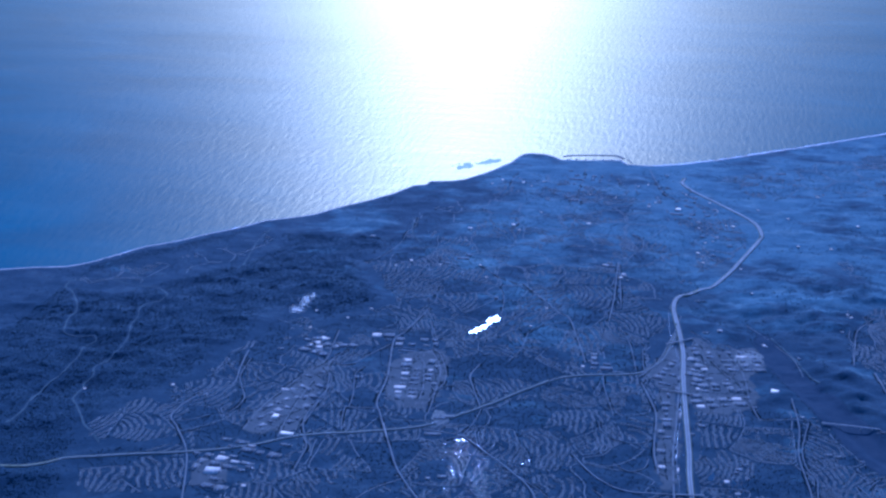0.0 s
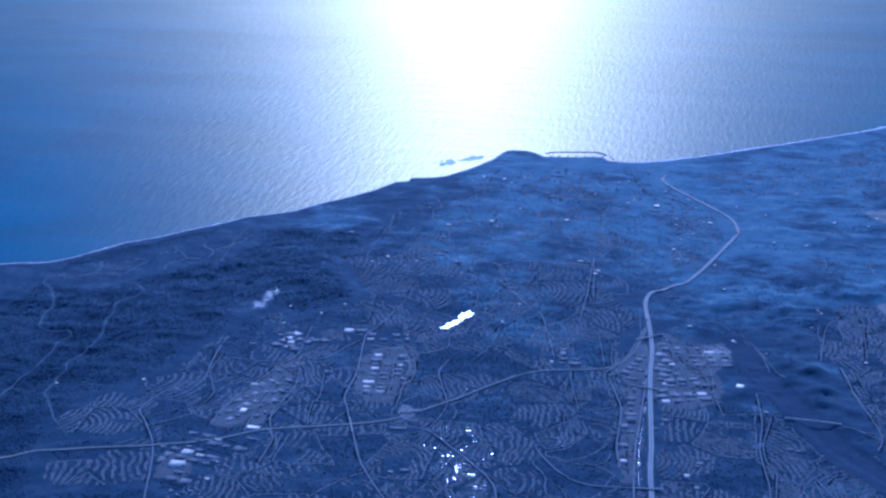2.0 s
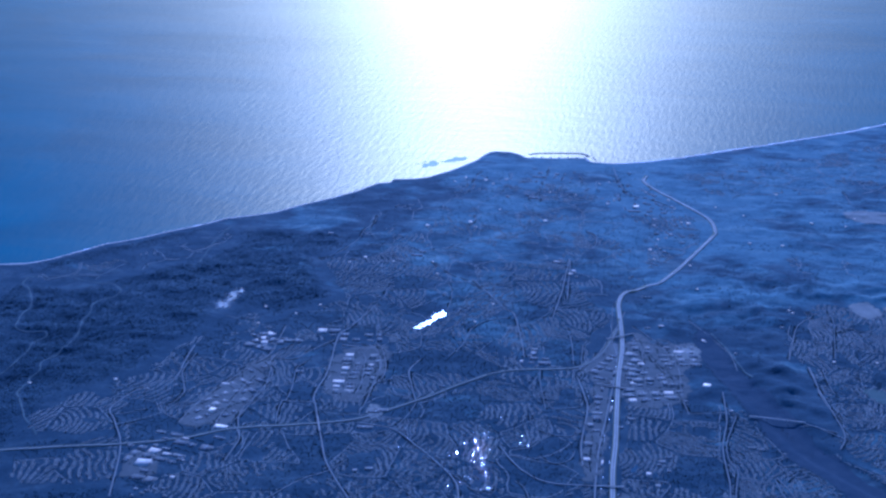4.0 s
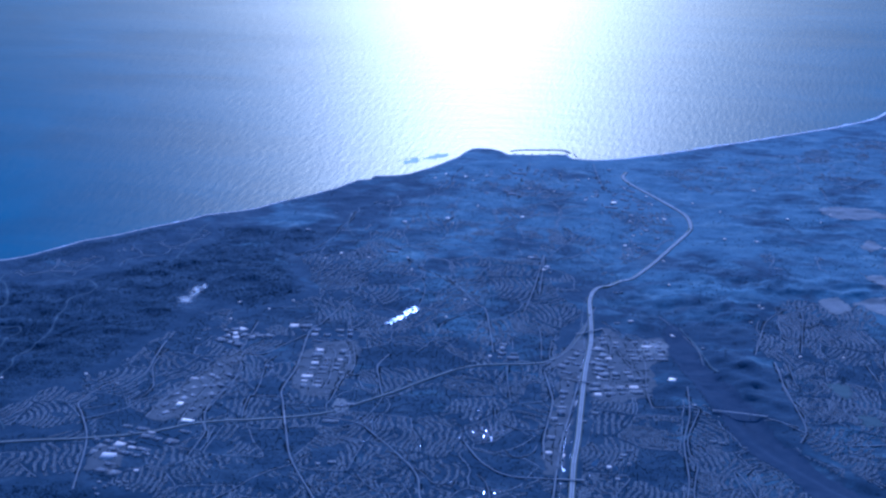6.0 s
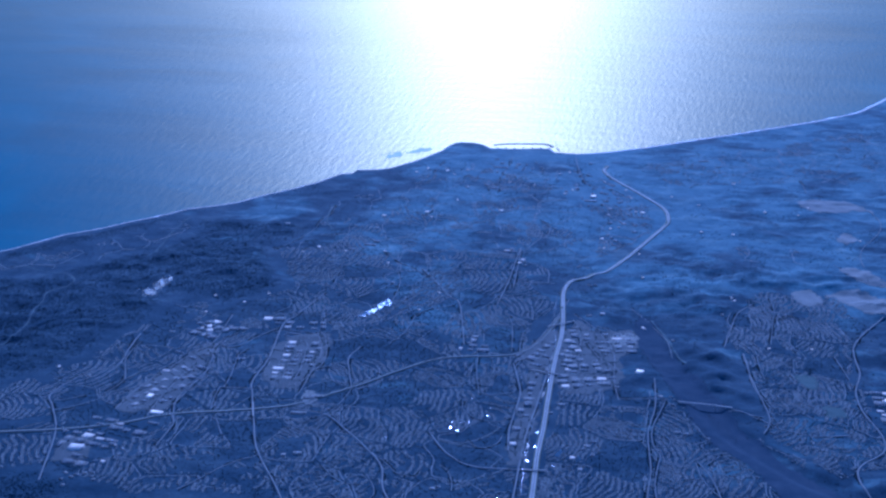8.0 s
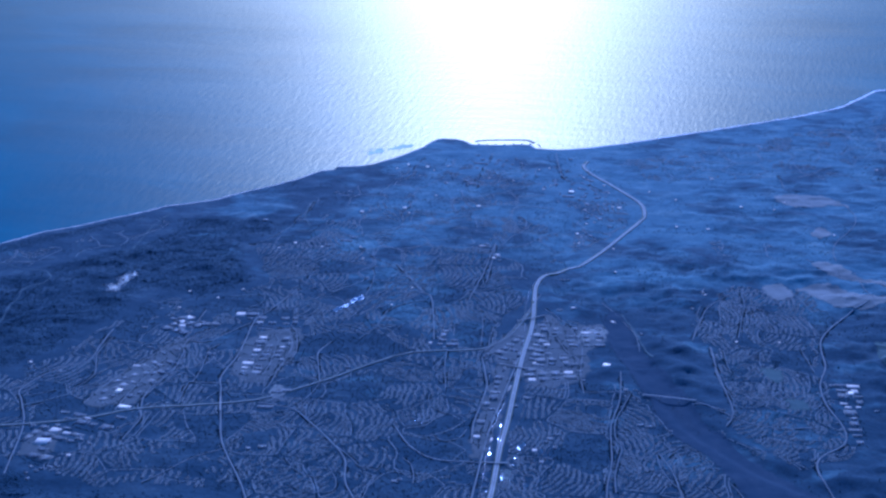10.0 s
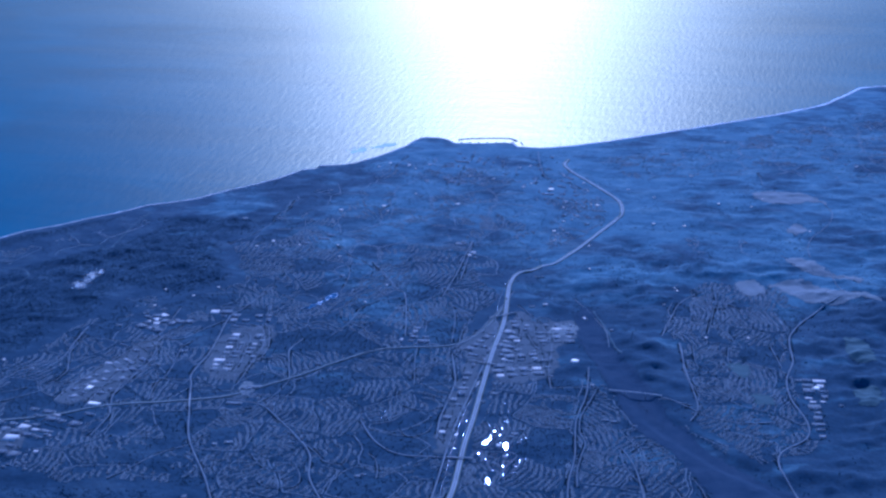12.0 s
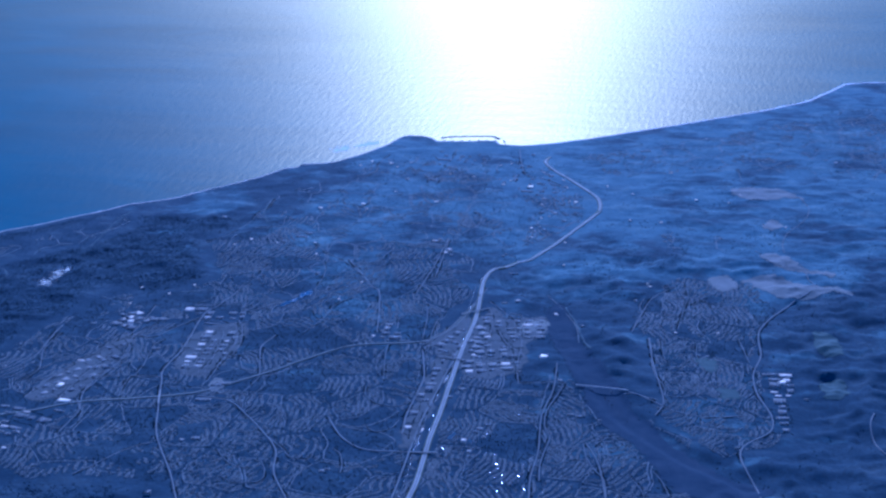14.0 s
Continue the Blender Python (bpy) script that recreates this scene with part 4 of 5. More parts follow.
def blob(name, outline, mat, lift, label, category, kind="structure", flat=None, rings=7, rag=0.12, seed=1):
    """A patch of other ground, draped over the land, with a ragged edge."""
    edge = spline(outline, 4.0, True) if rag > 0.11 else corners(outline)
    mid = edge.mean(0)
    rings = max(rings, int(np.hypot(*(edge - mid).T).max() / 3.5))
    n = len(edge)
    ang = np.arange(n) * 2 * math.pi / n
    k = 1 + rag * 2 * (fbm(4 * np.cos(ang) + seed * 7, 4 * np.sin(ang) + seed, seed, 4) - 0.5)
    verts = [mid[None, :]]
    for r in range(1, rings + 1):
        verts.append(mid + (edge - mid) * (k * r / rings)[:, None])
    p = np.concatenate(verts)
    z = np.full(len(p), flat) if flat is not None else height(p[:, 0], p[:, 1]) + lift
    i = np.arange(n)
    j = (i + 1) % n
    f = [np.stack([i * 0, 1 + i, 1 + j, 1 + j], 1)]
    for r in range(rings - 1):
        f.append(np.stack([1 + r * n + i, 1 + (r + 1) * n + i, 1 + (r + 1) * n + j, 1 + r * n + j], 1))
    tri = [tuple(q[:3]) for q in f[0]]
    me = bpy.data.meshes.new(name)
    me.from_pydata(np.column_stack([p, z]).tolist(), [], tri + np.concatenate(f[1:]).tolist())
    me.materials.append(mat)
    me.update()
    bm = bmesh.new()
    bm.from_mesh(me)
    bmesh.ops.recalc_face_normals(bm, faces=bm.faces)
    if sum(g.normal.z for g in bm.faces) < 0:
        bmesh.ops.reverse_faces(bm, faces=bm.faces)
    bm.to_mesh(me)
    bm.free()
    return tagged(new(name, me), label, category, kind=kind)


for i, (name, mat, label, outline) in enumerate(PATCHES):
    if mat == "kelp":
        cover(name, outline, KELP, 0, label, "kelp", 30, i + 1, 1.0, 0.06, 9)
    else:
        cover(name, outline, MATS[mat], 0.4, label, name.replace("_", " "), {"lot": 3, "floor": 14}.get(mat, 12), i + 1)
mx, my = np.array(RESERVOIR, float).T
cover("reservoir", RESERVOIR, LAKE, 0, "narrow reservoir mirroring the sun among the suburbs", "lake", 15, 3, 0.5, float(height(mx, my).max()) + 0.3, 3)
for i, outline in enumerate(PONDS):
    mx, my = np.array(outline, float).T
    blob("pond", outline, STILL, 0, "small still pond flashing in the sun", "pond", flat=float(height(mx, my).max()) + 0.2, rag=0.6, seed=5 + i)

# ---- roads ----
for kind, wide, line in ROADS:
    p = spline(line, 5.0)
    if kind == "road":
        me = strip("road", p, wide / 2, -wide / 2, ASPHALT if wide < 2.1 else CONCRETE, 0.35, skirt=0.5)
        tagged(new("road", me), "grey arterial road winding through the suburbs", "road", kind="structure")
        continue
    thing = tagged(new(kind), "broad pale concrete freeway with two carriageways" if kind == "freeway" else "pale toll road curving in to the freeway", "road", kind="structure")
    half, pave = wide / 2, CONCRETE if kind == "freeway" else TOLL
    part("embankment", strip("embankment", p, half + 1.2, -half - 1.2, VERGE, 0.3, skirt=1.5), thing, "dry earth verge")
    part("carriageway", strip("carriageway", p, half, 0.35, pave, 0.5, skirt=0.3), thing)
    part("carriageway", strip("carriageway", p, -0.35, -half, pave, 0.5, skirt=0.3), thing)
    part("median", strip("median", p, 0.35, -0.35, ASPHALT, 0.56, skirt=0.3), thing, "darker central reserve")

rp = spline(RAIL, 5.0)
rail = tagged(new("railway"), "single railway line on pale ballast beside the freeway", "railway", kind="structure")
part("ballast", strip("ballast", rp, 0.6, -0.6, LOT, 0.36, skirt=0.5), rail)
for off in (0.12, -0.2):
    part("rail", strip("rail", rp, off + 0.07, off, STEEL, 0.42, skirt=0.05), rail, "polished steel rail")

for i, line in enumerate(CREEKS):
    p = spline(line, 4.0)
    me = strip("creek_bed", p, 1.1, -1.1, CREEK, 0.3, wander=1.5, seed=20 + i)
    tagged(new("creek_bed", me), "pale sandy creek bed and track in a dark canyon", "creek bed", kind="structure")

# ---- the road bridge over the dark canyon ----
bp = spline(BRIDGE, 6.0)
deck_z = float(max(height(bp[0, 0], bp[0, 1]), height(bp[-1, 0], bp[-1, 1]))) + 1.0
bridge = tagged(new("bridge"), "long concrete road bridge across the dark canyon", "bridge")


def deck(name, lo, hi, z, mat, thick):
    v, f = ribbon(bp, np.full(len(bp), lo), np.full(len(bp), hi), 0, skirt=thick, flat=z)
    return mesh_of(name, v, f, [mat])


span = part("deck", deck("deck", -1.0, 1.0, deck_z, CONCRETE, 0.5), bridge)
part("parapet", deck("parapet", -1.05, -0.9, deck_z + 0.15, WALL, 0.3), span)
part("parapet", deck("parapet", 0.9, 1.05, deck_z + 0.15, WALL, 0.3), span)


def box(name, w, d, lo, hi, mat, x=0, y=0, taper=1.0):
    v = [(x + sx * w / 2 * k, y + sy * d / 2 * k, z) for z, k in ((lo, 1), (hi, taper)) for sx, sy in ((-1, -1), (1, -1), (1, 1), (-1, 1))]
    f = [(0, 3, 2, 1), (4, 5, 6, 7), (0, 1, 5, 4), (1, 2, 6, 5), (2, 3, 7, 6), (3, 0, 4, 7)]
    return mesh_of(name, v, f, [mat])


for i in range(3, len(bp) - 2, 3):
    z0 = float(height(bp[i, 0], bp[i, 1])) - 0.5
    part("pier", box("pier", 0.7, 1.4, z0, deck_z - 0.4, CONCRETE, bp[i, 0], bp[i, 1]), bridge)

# ---- overpasses across the freeways ----
for a, c in OVERPASSES:
    line = np.array([(a[0] + (c[0] - a[0]) * k / 8, a[1] + (c[1] - a[1]) * k / 8) for k in range(9)], float)
    top = float(height(line[:, 0], line[:, 1]).max()) + 1.5
    over = tagged(new("overpass"), "pale concrete overpass carrying a road across the freeway", "overpass", "freeway overpasses")
    for name, lo, hi, z, mat, thick in (("deck", -0.9, 0.9, top, CONCRETE, 0.4), ("parapet", -0.98, -0.84, top + 0.14, WALL, 0.3), ("parapet", 0.84, 0.98, top + 0.14, WALL, 0.3)):
        v, f = ribbon(line, np.full(9, lo), np.full(9, hi), 0, skirt=thick, flat=z)
        part(name, mesh_of(name, v, f, [mat]), over)
    for i in (2, 4, 6):
        part("pier", box("pier", 0.5, 0.5, float(height(line[i, 0], line[i, 1])) - 0.5, top - 0.35, CONCRETE, line[i, 0], line[i, 1]), over)

# ---- large buildings ----
LOOKS = {
    "shopping_mall": ("large beige flat-roofed shopping mall in a car park", MALLROOF),
    "warehouse": ("flat-roofed pale concrete commercial building on a paved lot", FLATROOF),
    "office_building": ("low pale office building with dark window bands", FLATROOF),
    "school_building": ("low pale school building on a paved yard", FLATROOF),
    "apartment_block": ("pale apartment block in a curved row beside trees", FLATROOF),
    "workshop": ("grey flat-roofed workshop in a paved industrial yard", FLATROOF),
    "store": ("low flat-roofed store building beside parked lots", FLATROOF),
    "white_store": ("large bright white flat-roofed store beside the road", WHITEROOF),
    "store_white": ("small white-roofed building among trees and houses", WHITEROOF),
    "metal_roof": ("metal-roofed shed flashing in the sun", TINROOF),
}
rng = random.Random(11)


def building(kind, x, y, w, d, h, turn):
    label, roof = LOOKS[kind]
    least, h = (0.3, h * 0.5) if kind == "metal_roof" else (1.5, h * 0.55)
    if kind == "metal_roof":
        w, d = w * 0.4, d * 0.4
    w, d = max(w * 0.84, least), max(d * 0.92, least)
    r = math.hypot(w, d) / 2
    base = float(height(np.array([x - r, x + r, x, x, x]), np.array([y, y, y - r, y + r, y])).mean()) + 0.15
    thing = tagged(new({"metal_roof": "shed", "store_white": "small_building"}.get(kind, kind)), label, "building")
    lean = 0.6 if kind == "metal_roof" else 0.0
    thing.matrix_world = pose(x, y, base, rng.gauss(0, lean), rng.gauss(0, lean), turn + rng.uniform(-4, 4))
    part("outer_wall", box("outer_wall", w, d, -1.5, h, WALL), thing)
    if kind == "metal_roof":
        v = [(-w / 2 - 0.05, -d / 2 - 0.05, h), (w / 2 + 0.05, -d / 2 - 0.05, h), (w / 2 + 0.05, d / 2 + 0.05, h), (-w / 2 - 0.05, d / 2 + 0.05, h),
             (-w / 2 - 0.05, 0, h + 0.006 * d), (w / 2 + 0.05, 0, h + 0.006 * d)]
        part("roof", mesh_of("roof", v, [(0, 1, 5, 4), (2, 3, 4, 5)], [TINROOF]), thing, "shiny bare metal roof")
        return thing
    top = part("roof", box("roof", w - 0.3, d - 0.3, h - 0.1, h + 0.02, roof), thing)
    for sx, sy, pw, pd in ((0, 1, w, 0.15), (0, -1, w, 0.15), (1, 0, 0.15, d - 0.3), (-1, 0, 0.15, d - 0.3)):
        part("parapet", box("parapet", pw, pd, h, h + 0.14, WALL, sx * (w - 0.15) / 2, sy * (d - 0.15) / 2), thing)
    for _ in range(min(6, int(w * d / 16))):
        part("roof_unit", box("roof_unit", 0.6, 0.5, h, h + 0.25, UNIT, rng.uniform(-0.35, 0.35) * w, rng.uniform(-0.35, 0.35) * d), top, "grey rooftop air unit")
    if kind == "office_building":
        for z in (0.25 * h, 0.62 * h):
            part("window_band", box("window_band", w + 0.04, d + 0.04, z, z + 0.16 * h, GLASS), thing, "dark window band")
    if kind == "shopping_mall":
        part("entrance_wing", box("entrance_wing", w * 0.3, 2.0, -0.5, h * 0.7, WALL, 0, -d / 2 - 1.0), thing)
        part("entrance_wing", box("entrance_wing", 2.0, d * 0.4, -0.5, h * 0.7, WALL, w / 2 + 1.0, 0), thing)
    return thing


BUILT = []
for kind, rows in BUILDINGS.items():
    for x, y, w, d, h, turn in rows:
        building(kind, x, y, w, d, h, turn)
        BUILT.append((x, y, max(w, d) * 0.62))
FIXED = list(BUILT)

KINDS = ("warehouse", "office_building", "workshop", "office_building", "workshop", "store", "store", "store", "store", "store", "office_building", "school_building", "store", "workshop", "office_building")
LINES = [(spline(l, 25.0).tolist(), w / 2) for k, w, l in ROADS]
for (outline, count, turn), kind in zip(COMMERCE, KINDS):
    cx, cy = (sum(p[i] for p in outline) / len(outline) for i in (0, 1))
    s, c = math.sin(radians(turn)), math.cos(radians(turn))
    if count in (60, 12, 16, 26, 36):
        cover("car_park", outline, LOT, 0.35, "grey paved yards and parking between commercial buildings", "car park", 20, count)
    cells = [(u * 15.5, v * 14.0) for u in range(-16, 17) for v in range(-16, 17)]
    rng.shuffle(cells)
    made = 0
    for u, v in cells:
        u, v = u + rng.uniform(-1, 1), v + rng.uniform(-1, 1)
        x, y = cx + u * c - v * s, cy + u * s + v * c
        w, d = rng.choice((8, 11, 14, 17)) * rng.uniform(0.9, 1.1), rng.choice((7, 10, 13, 16)) * rng.uniform(0.9, 1.1)
        if count in (34, 14):
            w, d = w * 0.55, d * 0.6
        r = max(w, d) * 0.45
        if made >= count or not inside(outline, np.array([x]), np.array([y]))[0] or any(math.hypot(x - a, y - q) < e * 0.8 + 2 for a, q, e in FIXED):
            continue
        if any(away(l, np.array([x]), np.array([y]))[0] < half + 0.75 * r + 0.4 for l, half in LINES):
            continue
        building(kind, x, y, w, d, rng.uniform(0.6, 1.1), turn)
        BUILT.append((x, y, r * 1.3))
        made += 1

# ---- trees between the commercial buildings ----
def park_trees():
    """Places for the dark rows of trees that part the yards."""
    r = np.random.default_rng(23)
    out = []
    for outline, count, turn in COMMERCE:
        if count not in (60, 12, 16, 26, 36, 18):
            continue
        xs, ys = [p[0] for p in outline], [p[1] for p in outline]
        n = int((max(xs) - min(xs)) * (max(ys) - min(ys)) * 0.35)
        x, y = r.uniform(min(xs), max(xs), n), r.uniform(min(ys), max(ys), n)
        s, c = math.sin(radians(turn)), math.cos(radians(turn))
        u, v = x * c + y * s, y * c - x * s
        row = np.minimum(np.abs(u % 31.0 - 15.5), np.abs((v + 4 * np.sin(u / 17)) % 28.0 - 14.0))
        ok = inside(outline, x, y) & (row < 1.3)
        for bx, by, br in BUILT:
            ok &= np.hypot(x - bx, y - by) > br * 0.8
        for line, half in LINES:
            k = np.where(ok)[0]
            ok[k] = away(line, x[k], y[k]) > half + 0.4
        out.append(np.stack([x[ok], y[ok]], 1))
    return np.concatenate(out)


PARK_TREES = park_trees()

# ---- the small cloud ----
def puff(seed, wide, deep, tall, count):
    r = random.Random(seed)
    bm = bmesh.new()
    for _ in range(count):
        u, v = r.gauss(0, 0.5), r.gauss(0, 0.55)
        size = max(0.25, (0.95 - math.hypot(u, v) * 0.8) * r.uniform(0.3, 1.0))
        m = Matrix.Translation((u * wide, v * deep, r.uniform(-0.3, 0.8) * tall)) @ Matrix.Diagonal((size * 1.5, size * 1.2, size * 0.8, 1))
        bmesh.ops.create_icosphere(bm, subdivisions=1, radius=1, matrix=m)
    for vert in bm.verts:
        vert.co += Vector(noise.turbulence_vector(vert.co * 0.5, 3, False)) * 0.9
    me = bpy.data.meshes.new("cloud")
    bm.to_mesh(me)
    bm.free()
    me.polygons.foreach_set("use_smooth", np.ones(len(me.polygons), bool))
    me.materials.append(CLOUD)
    return me


for seed, (x, y, z), size in ((1, (-49.5, -1322, 201), (5.5, 15, 6, 170)), (2, (-52, -1343, 200), (8.5, 9, 4.5, 140)), (3, (-46, -1305, 201), (3, 7, 3, 40))):
    ob = tagged(new("cloud", puff(seed, *size)), "small ragged white cloud drifting over the suburbs", "cloud", kind="stuff")
    ob.location = (x, y, z)


# ---- suburbs: streets, houses, pools and trees ----
def quarter(x, y):
    """Blocks of the suburbs: a number of its own for each, its heart, and the distance from its edge."""
    size = 58.0
    x = x + 26 * (fbm(x / 60, y / 60, 401, 2) - 0.5)
    y = y + 26 * (fbm(x / 60, y / 60, 402, 2) - 0.5)
    ix, iy = np.floor(x / size).astype(np.int64), np.floor(y / (size * 1.15)).astype(np.int64)
    one, two = np.full(np.shape(x), 1e9), np.full(np.shape(x), 1e9)
    own, hx, hy = np.zeros(np.shape(x)), np.zeros(np.shape(x)), np.zeros(np.shape(x))
    for dx in (-1, 0, 1):
        for dy in (-1, 0, 1):
            px = (ix + dx + 0.15 + 0.7 * lattice(ix + dx, iy + dy, 301)) * size
            py = (iy + dy + 0.15 + 0.7 * lattice(ix + dx, iy + dy, 302)) * size * 1.15
            r = np.hypot(x - px, y - py)
            nearer = r < one
            two = np.where(nearer, one, np.minimum(two, r))
            own = np.where(nearer, lattice(ix + dx, iy + dy, 303), own)
            hx, hy, one = np.where(nearer, px, hx), np.where(nearer, py, hy), np.where(nearer, r, one)
    return own, hx, hy, (two - one) / 2


def row_field(poly, bearing, wind, x, y):
    """A field whose level lines are the streets: straight-ish rows in some blocks, loops in others."""
    own, hx, hy, edge = quarter(x, y)
    a = np.radians(bearing + 70 * (own - 0.5))
    wob = wind * (fbm(x / 95, y / 95, 77, 2) - 0.5) + 0.36 * wind * (value(x / 22, y / 22, 81) - 0.5) + 0.12 * wind * (value(x / 8, y / 8, 83) - 0.5)
    rows = x * np.cos(a) + y * np.sin(a) + 1.3 * wob
    loops = np.hypot(x - hx + 55 * np.cos(a), (y - hy + 55 * np.sin(a)) * 0.8) + 0.5 * wob
    spread = 0.82 + 0.36 * (own * 7.3 % 1)
    return np.where(own * 3.7 % 1 < 0.42, loops, rows) / spread


def belt(x, y):
    """Distance from the planted slopes that part the blocks."""
    return quarter(x, y)[3]


def kept_open(x, y):
    """Blocks that were left as parks and slopes."""
    return quarter(x, y)[0] * 11.7 % 1


MAIN = []
for kind, wide, line in ROADS:
    MAIN.append((spline(line, 25.0).tolist(), wide / 2 + (2.2 if kind != "road" else 1.2)))
KEEP_OFF = [(RESERVOIR, 3.0), *((o, 2.0) for o in PONDS), *((o, 0.0) for o, n_, t_ in COMMERCE if n_ != 34)] + [(o, 0.0) for n_, m_, l_, o in PATCHES if m_ != "kelp"]


def clear(x, y, room=0.0):
    """Where nothing larger stands."""
    ok = inland(x, y) > 5
    for line, wide in MAIN:
        xs, ys = [p[0] for p in line], [p[1] for p in line]
        near = ok & (x > min(xs) - 8) & (x < max(xs) + 8) & (y > min(ys) - 8) & (y < max(ys) + 8)
        k = np.where(near)[0]
        if len(k):
            ok[k] = away(line, x[k], y[k]) > wide + room
    for outline, extra in KEEP_OFF:
        ok &= ~inside(outline, x, y)
    for bx, by, br in BUILT:
        ok &= (x - bx) ** 2 + (y - by) ** 2 > (br + room) ** 2
    for line, wide, deep in CANYONS[:1]:
        ok &= away(line, x, y) > wide * 0.75
    return ok


def many(points, size, turn, shape, faces):
    """Copies of a small shape, joined: vertex and face arrays."""
    n, k = len(points), len(shape)
    s, c = np.sin(turn)[:, None], np.cos(turn)[:, None]
    lx, ly, lz = (shape[None, :, i] * size[:, i][:, None] for i in range(3))
    v = np.stack([points[:, 0][:, None] + lx * c - ly * s, points[:, 1][:, None] + lx * s + ly * c, points[:, 2][:, None] + lz], 2).reshape(-1, 3)
    f = (faces[None, :, :] + (np.arange(n) * k)[:, None, None]).reshape(-1, faces.shape[1])
    return v, f


def mine(number, x, y):
    """Inside this quarter and none of those before it."""
    wx, wy = x + 34 * (fbm(x / 40, y / 40, 61, 3) - 0.5), y + 34 * (fbm(x / 40, y / 40, 62, 3) - 0.5)
    ok = inside(ZONES[number][0], wx, wy)
    for other in ZONES[:number]:
        ok &= ~inside(other[0], wx, wy)
    return ok


def contour(G, X, Y):
    """Where the whole-numbered level lines of a field cross the cells of a grid: two ends for each cell, and which cells have them."""
    lev = np.ceil(np.minimum(np.minimum(G[:-1, :-1], G[1:, :-1]), np.minimum(G[:-1, 1:], G[1:, 1:])))
    cells = [(G[:-1, :-1], X[:-1, :-1], Y[:-1, :-1]), (G[:-1, 1:], X[:-1, 1:], Y[:-1, 1:]), (G[1:, 1:], X[1:, 1:], Y[1:, 1:]), (G[1:, :-1], X[1:, :-1], Y[1:, :-1])]
    first, second = np.full((*lev.shape, 2), np.nan), np.full((*lev.shape, 2), np.nan)
    for k in range(4):
        (ga, xa, ya), (gb, xb, yb) = cells[k], cells[(k + 1) % 4]
        hit = (ga < lev) != (gb < lev)
        w = np.where(hit, (lev - ga) / np.where(hit, gb - ga, 1), 0)
        at = np.stack([xa + (xb - xa) * w, ya + (yb - ya) * w], 2)
        put1 = hit & np.isnan(first[..., 0])
        put2 = hit & ~put1
        first[put1], second[put2] = at[put1], at[put2]
    return first, second, ~np.isnan(second[..., 0])


HOUSE = np.array([(-.5, -.5, -1), (.5, -.5, -1), (.5, .5, -1), (-.5, .5, -1), (-.5, -.5, .55), (.5, -.5, .55), (.5, .5, .55), (-.5, .5, .55), (-.36, 0, 1), (.36, 0, 1)])
HOUSE_F = np.array([(0, 1, 5, 4), (1, 2, 6, 5), (2, 3, 7, 6), (3, 0, 4, 7), (4, 5, 9, 8), (6, 7, 8, 9), (5, 6, 9, 9), (7, 4, 8, 8)])
CLUMP = np.array([(0, 0, 1.0), (.5, .05, .42), (.1, .5, .5), (-.5, .1, .38), (-.05, -.5, .5), (0, 0, -.15)])
CLUMP_F = np.array([(0, 1, 2), (0, 2, 3), (0, 3, 4), (0, 4, 1), (5, 2, 1), (5, 3, 2), (5, 4, 3), (5, 1, 4)])
gen = np.random.default_rng(5)


def houses_mesh(name, v, f, n):
    me = bpy.data.meshes.new(name)
    keep = np.tile(np.array([4, 4, 4, 4, 4, 4, 3, 3]), n)
    flat = f.ravel()
    mask = (np.arange(4)[None, :] < keep[:, None]).ravel()
    flat = flat[mask]
    me.vertices.add(len(v))
    me.vertices.foreach_set("co", v.astype(np.float32).ravel())
    me.loops.add(len(flat))
    me.loops.foreach_set("vertex_index", flat.astype(np.int32))
    me.polygons.add(len(keep))
    me.polygons.foreach_set("loop_start", (np.cumsum(keep) - keep).astype(np.int32))
    me.materials.append(ROOF)
    me.materials.append(STUCCO)
    me.polygons.foreach_set("material_index", np.tile(np.array([1, 1, 1, 1, 0, 0, 0, 0], np.int32), n))
    me.update(calc_edges=True)
    return me


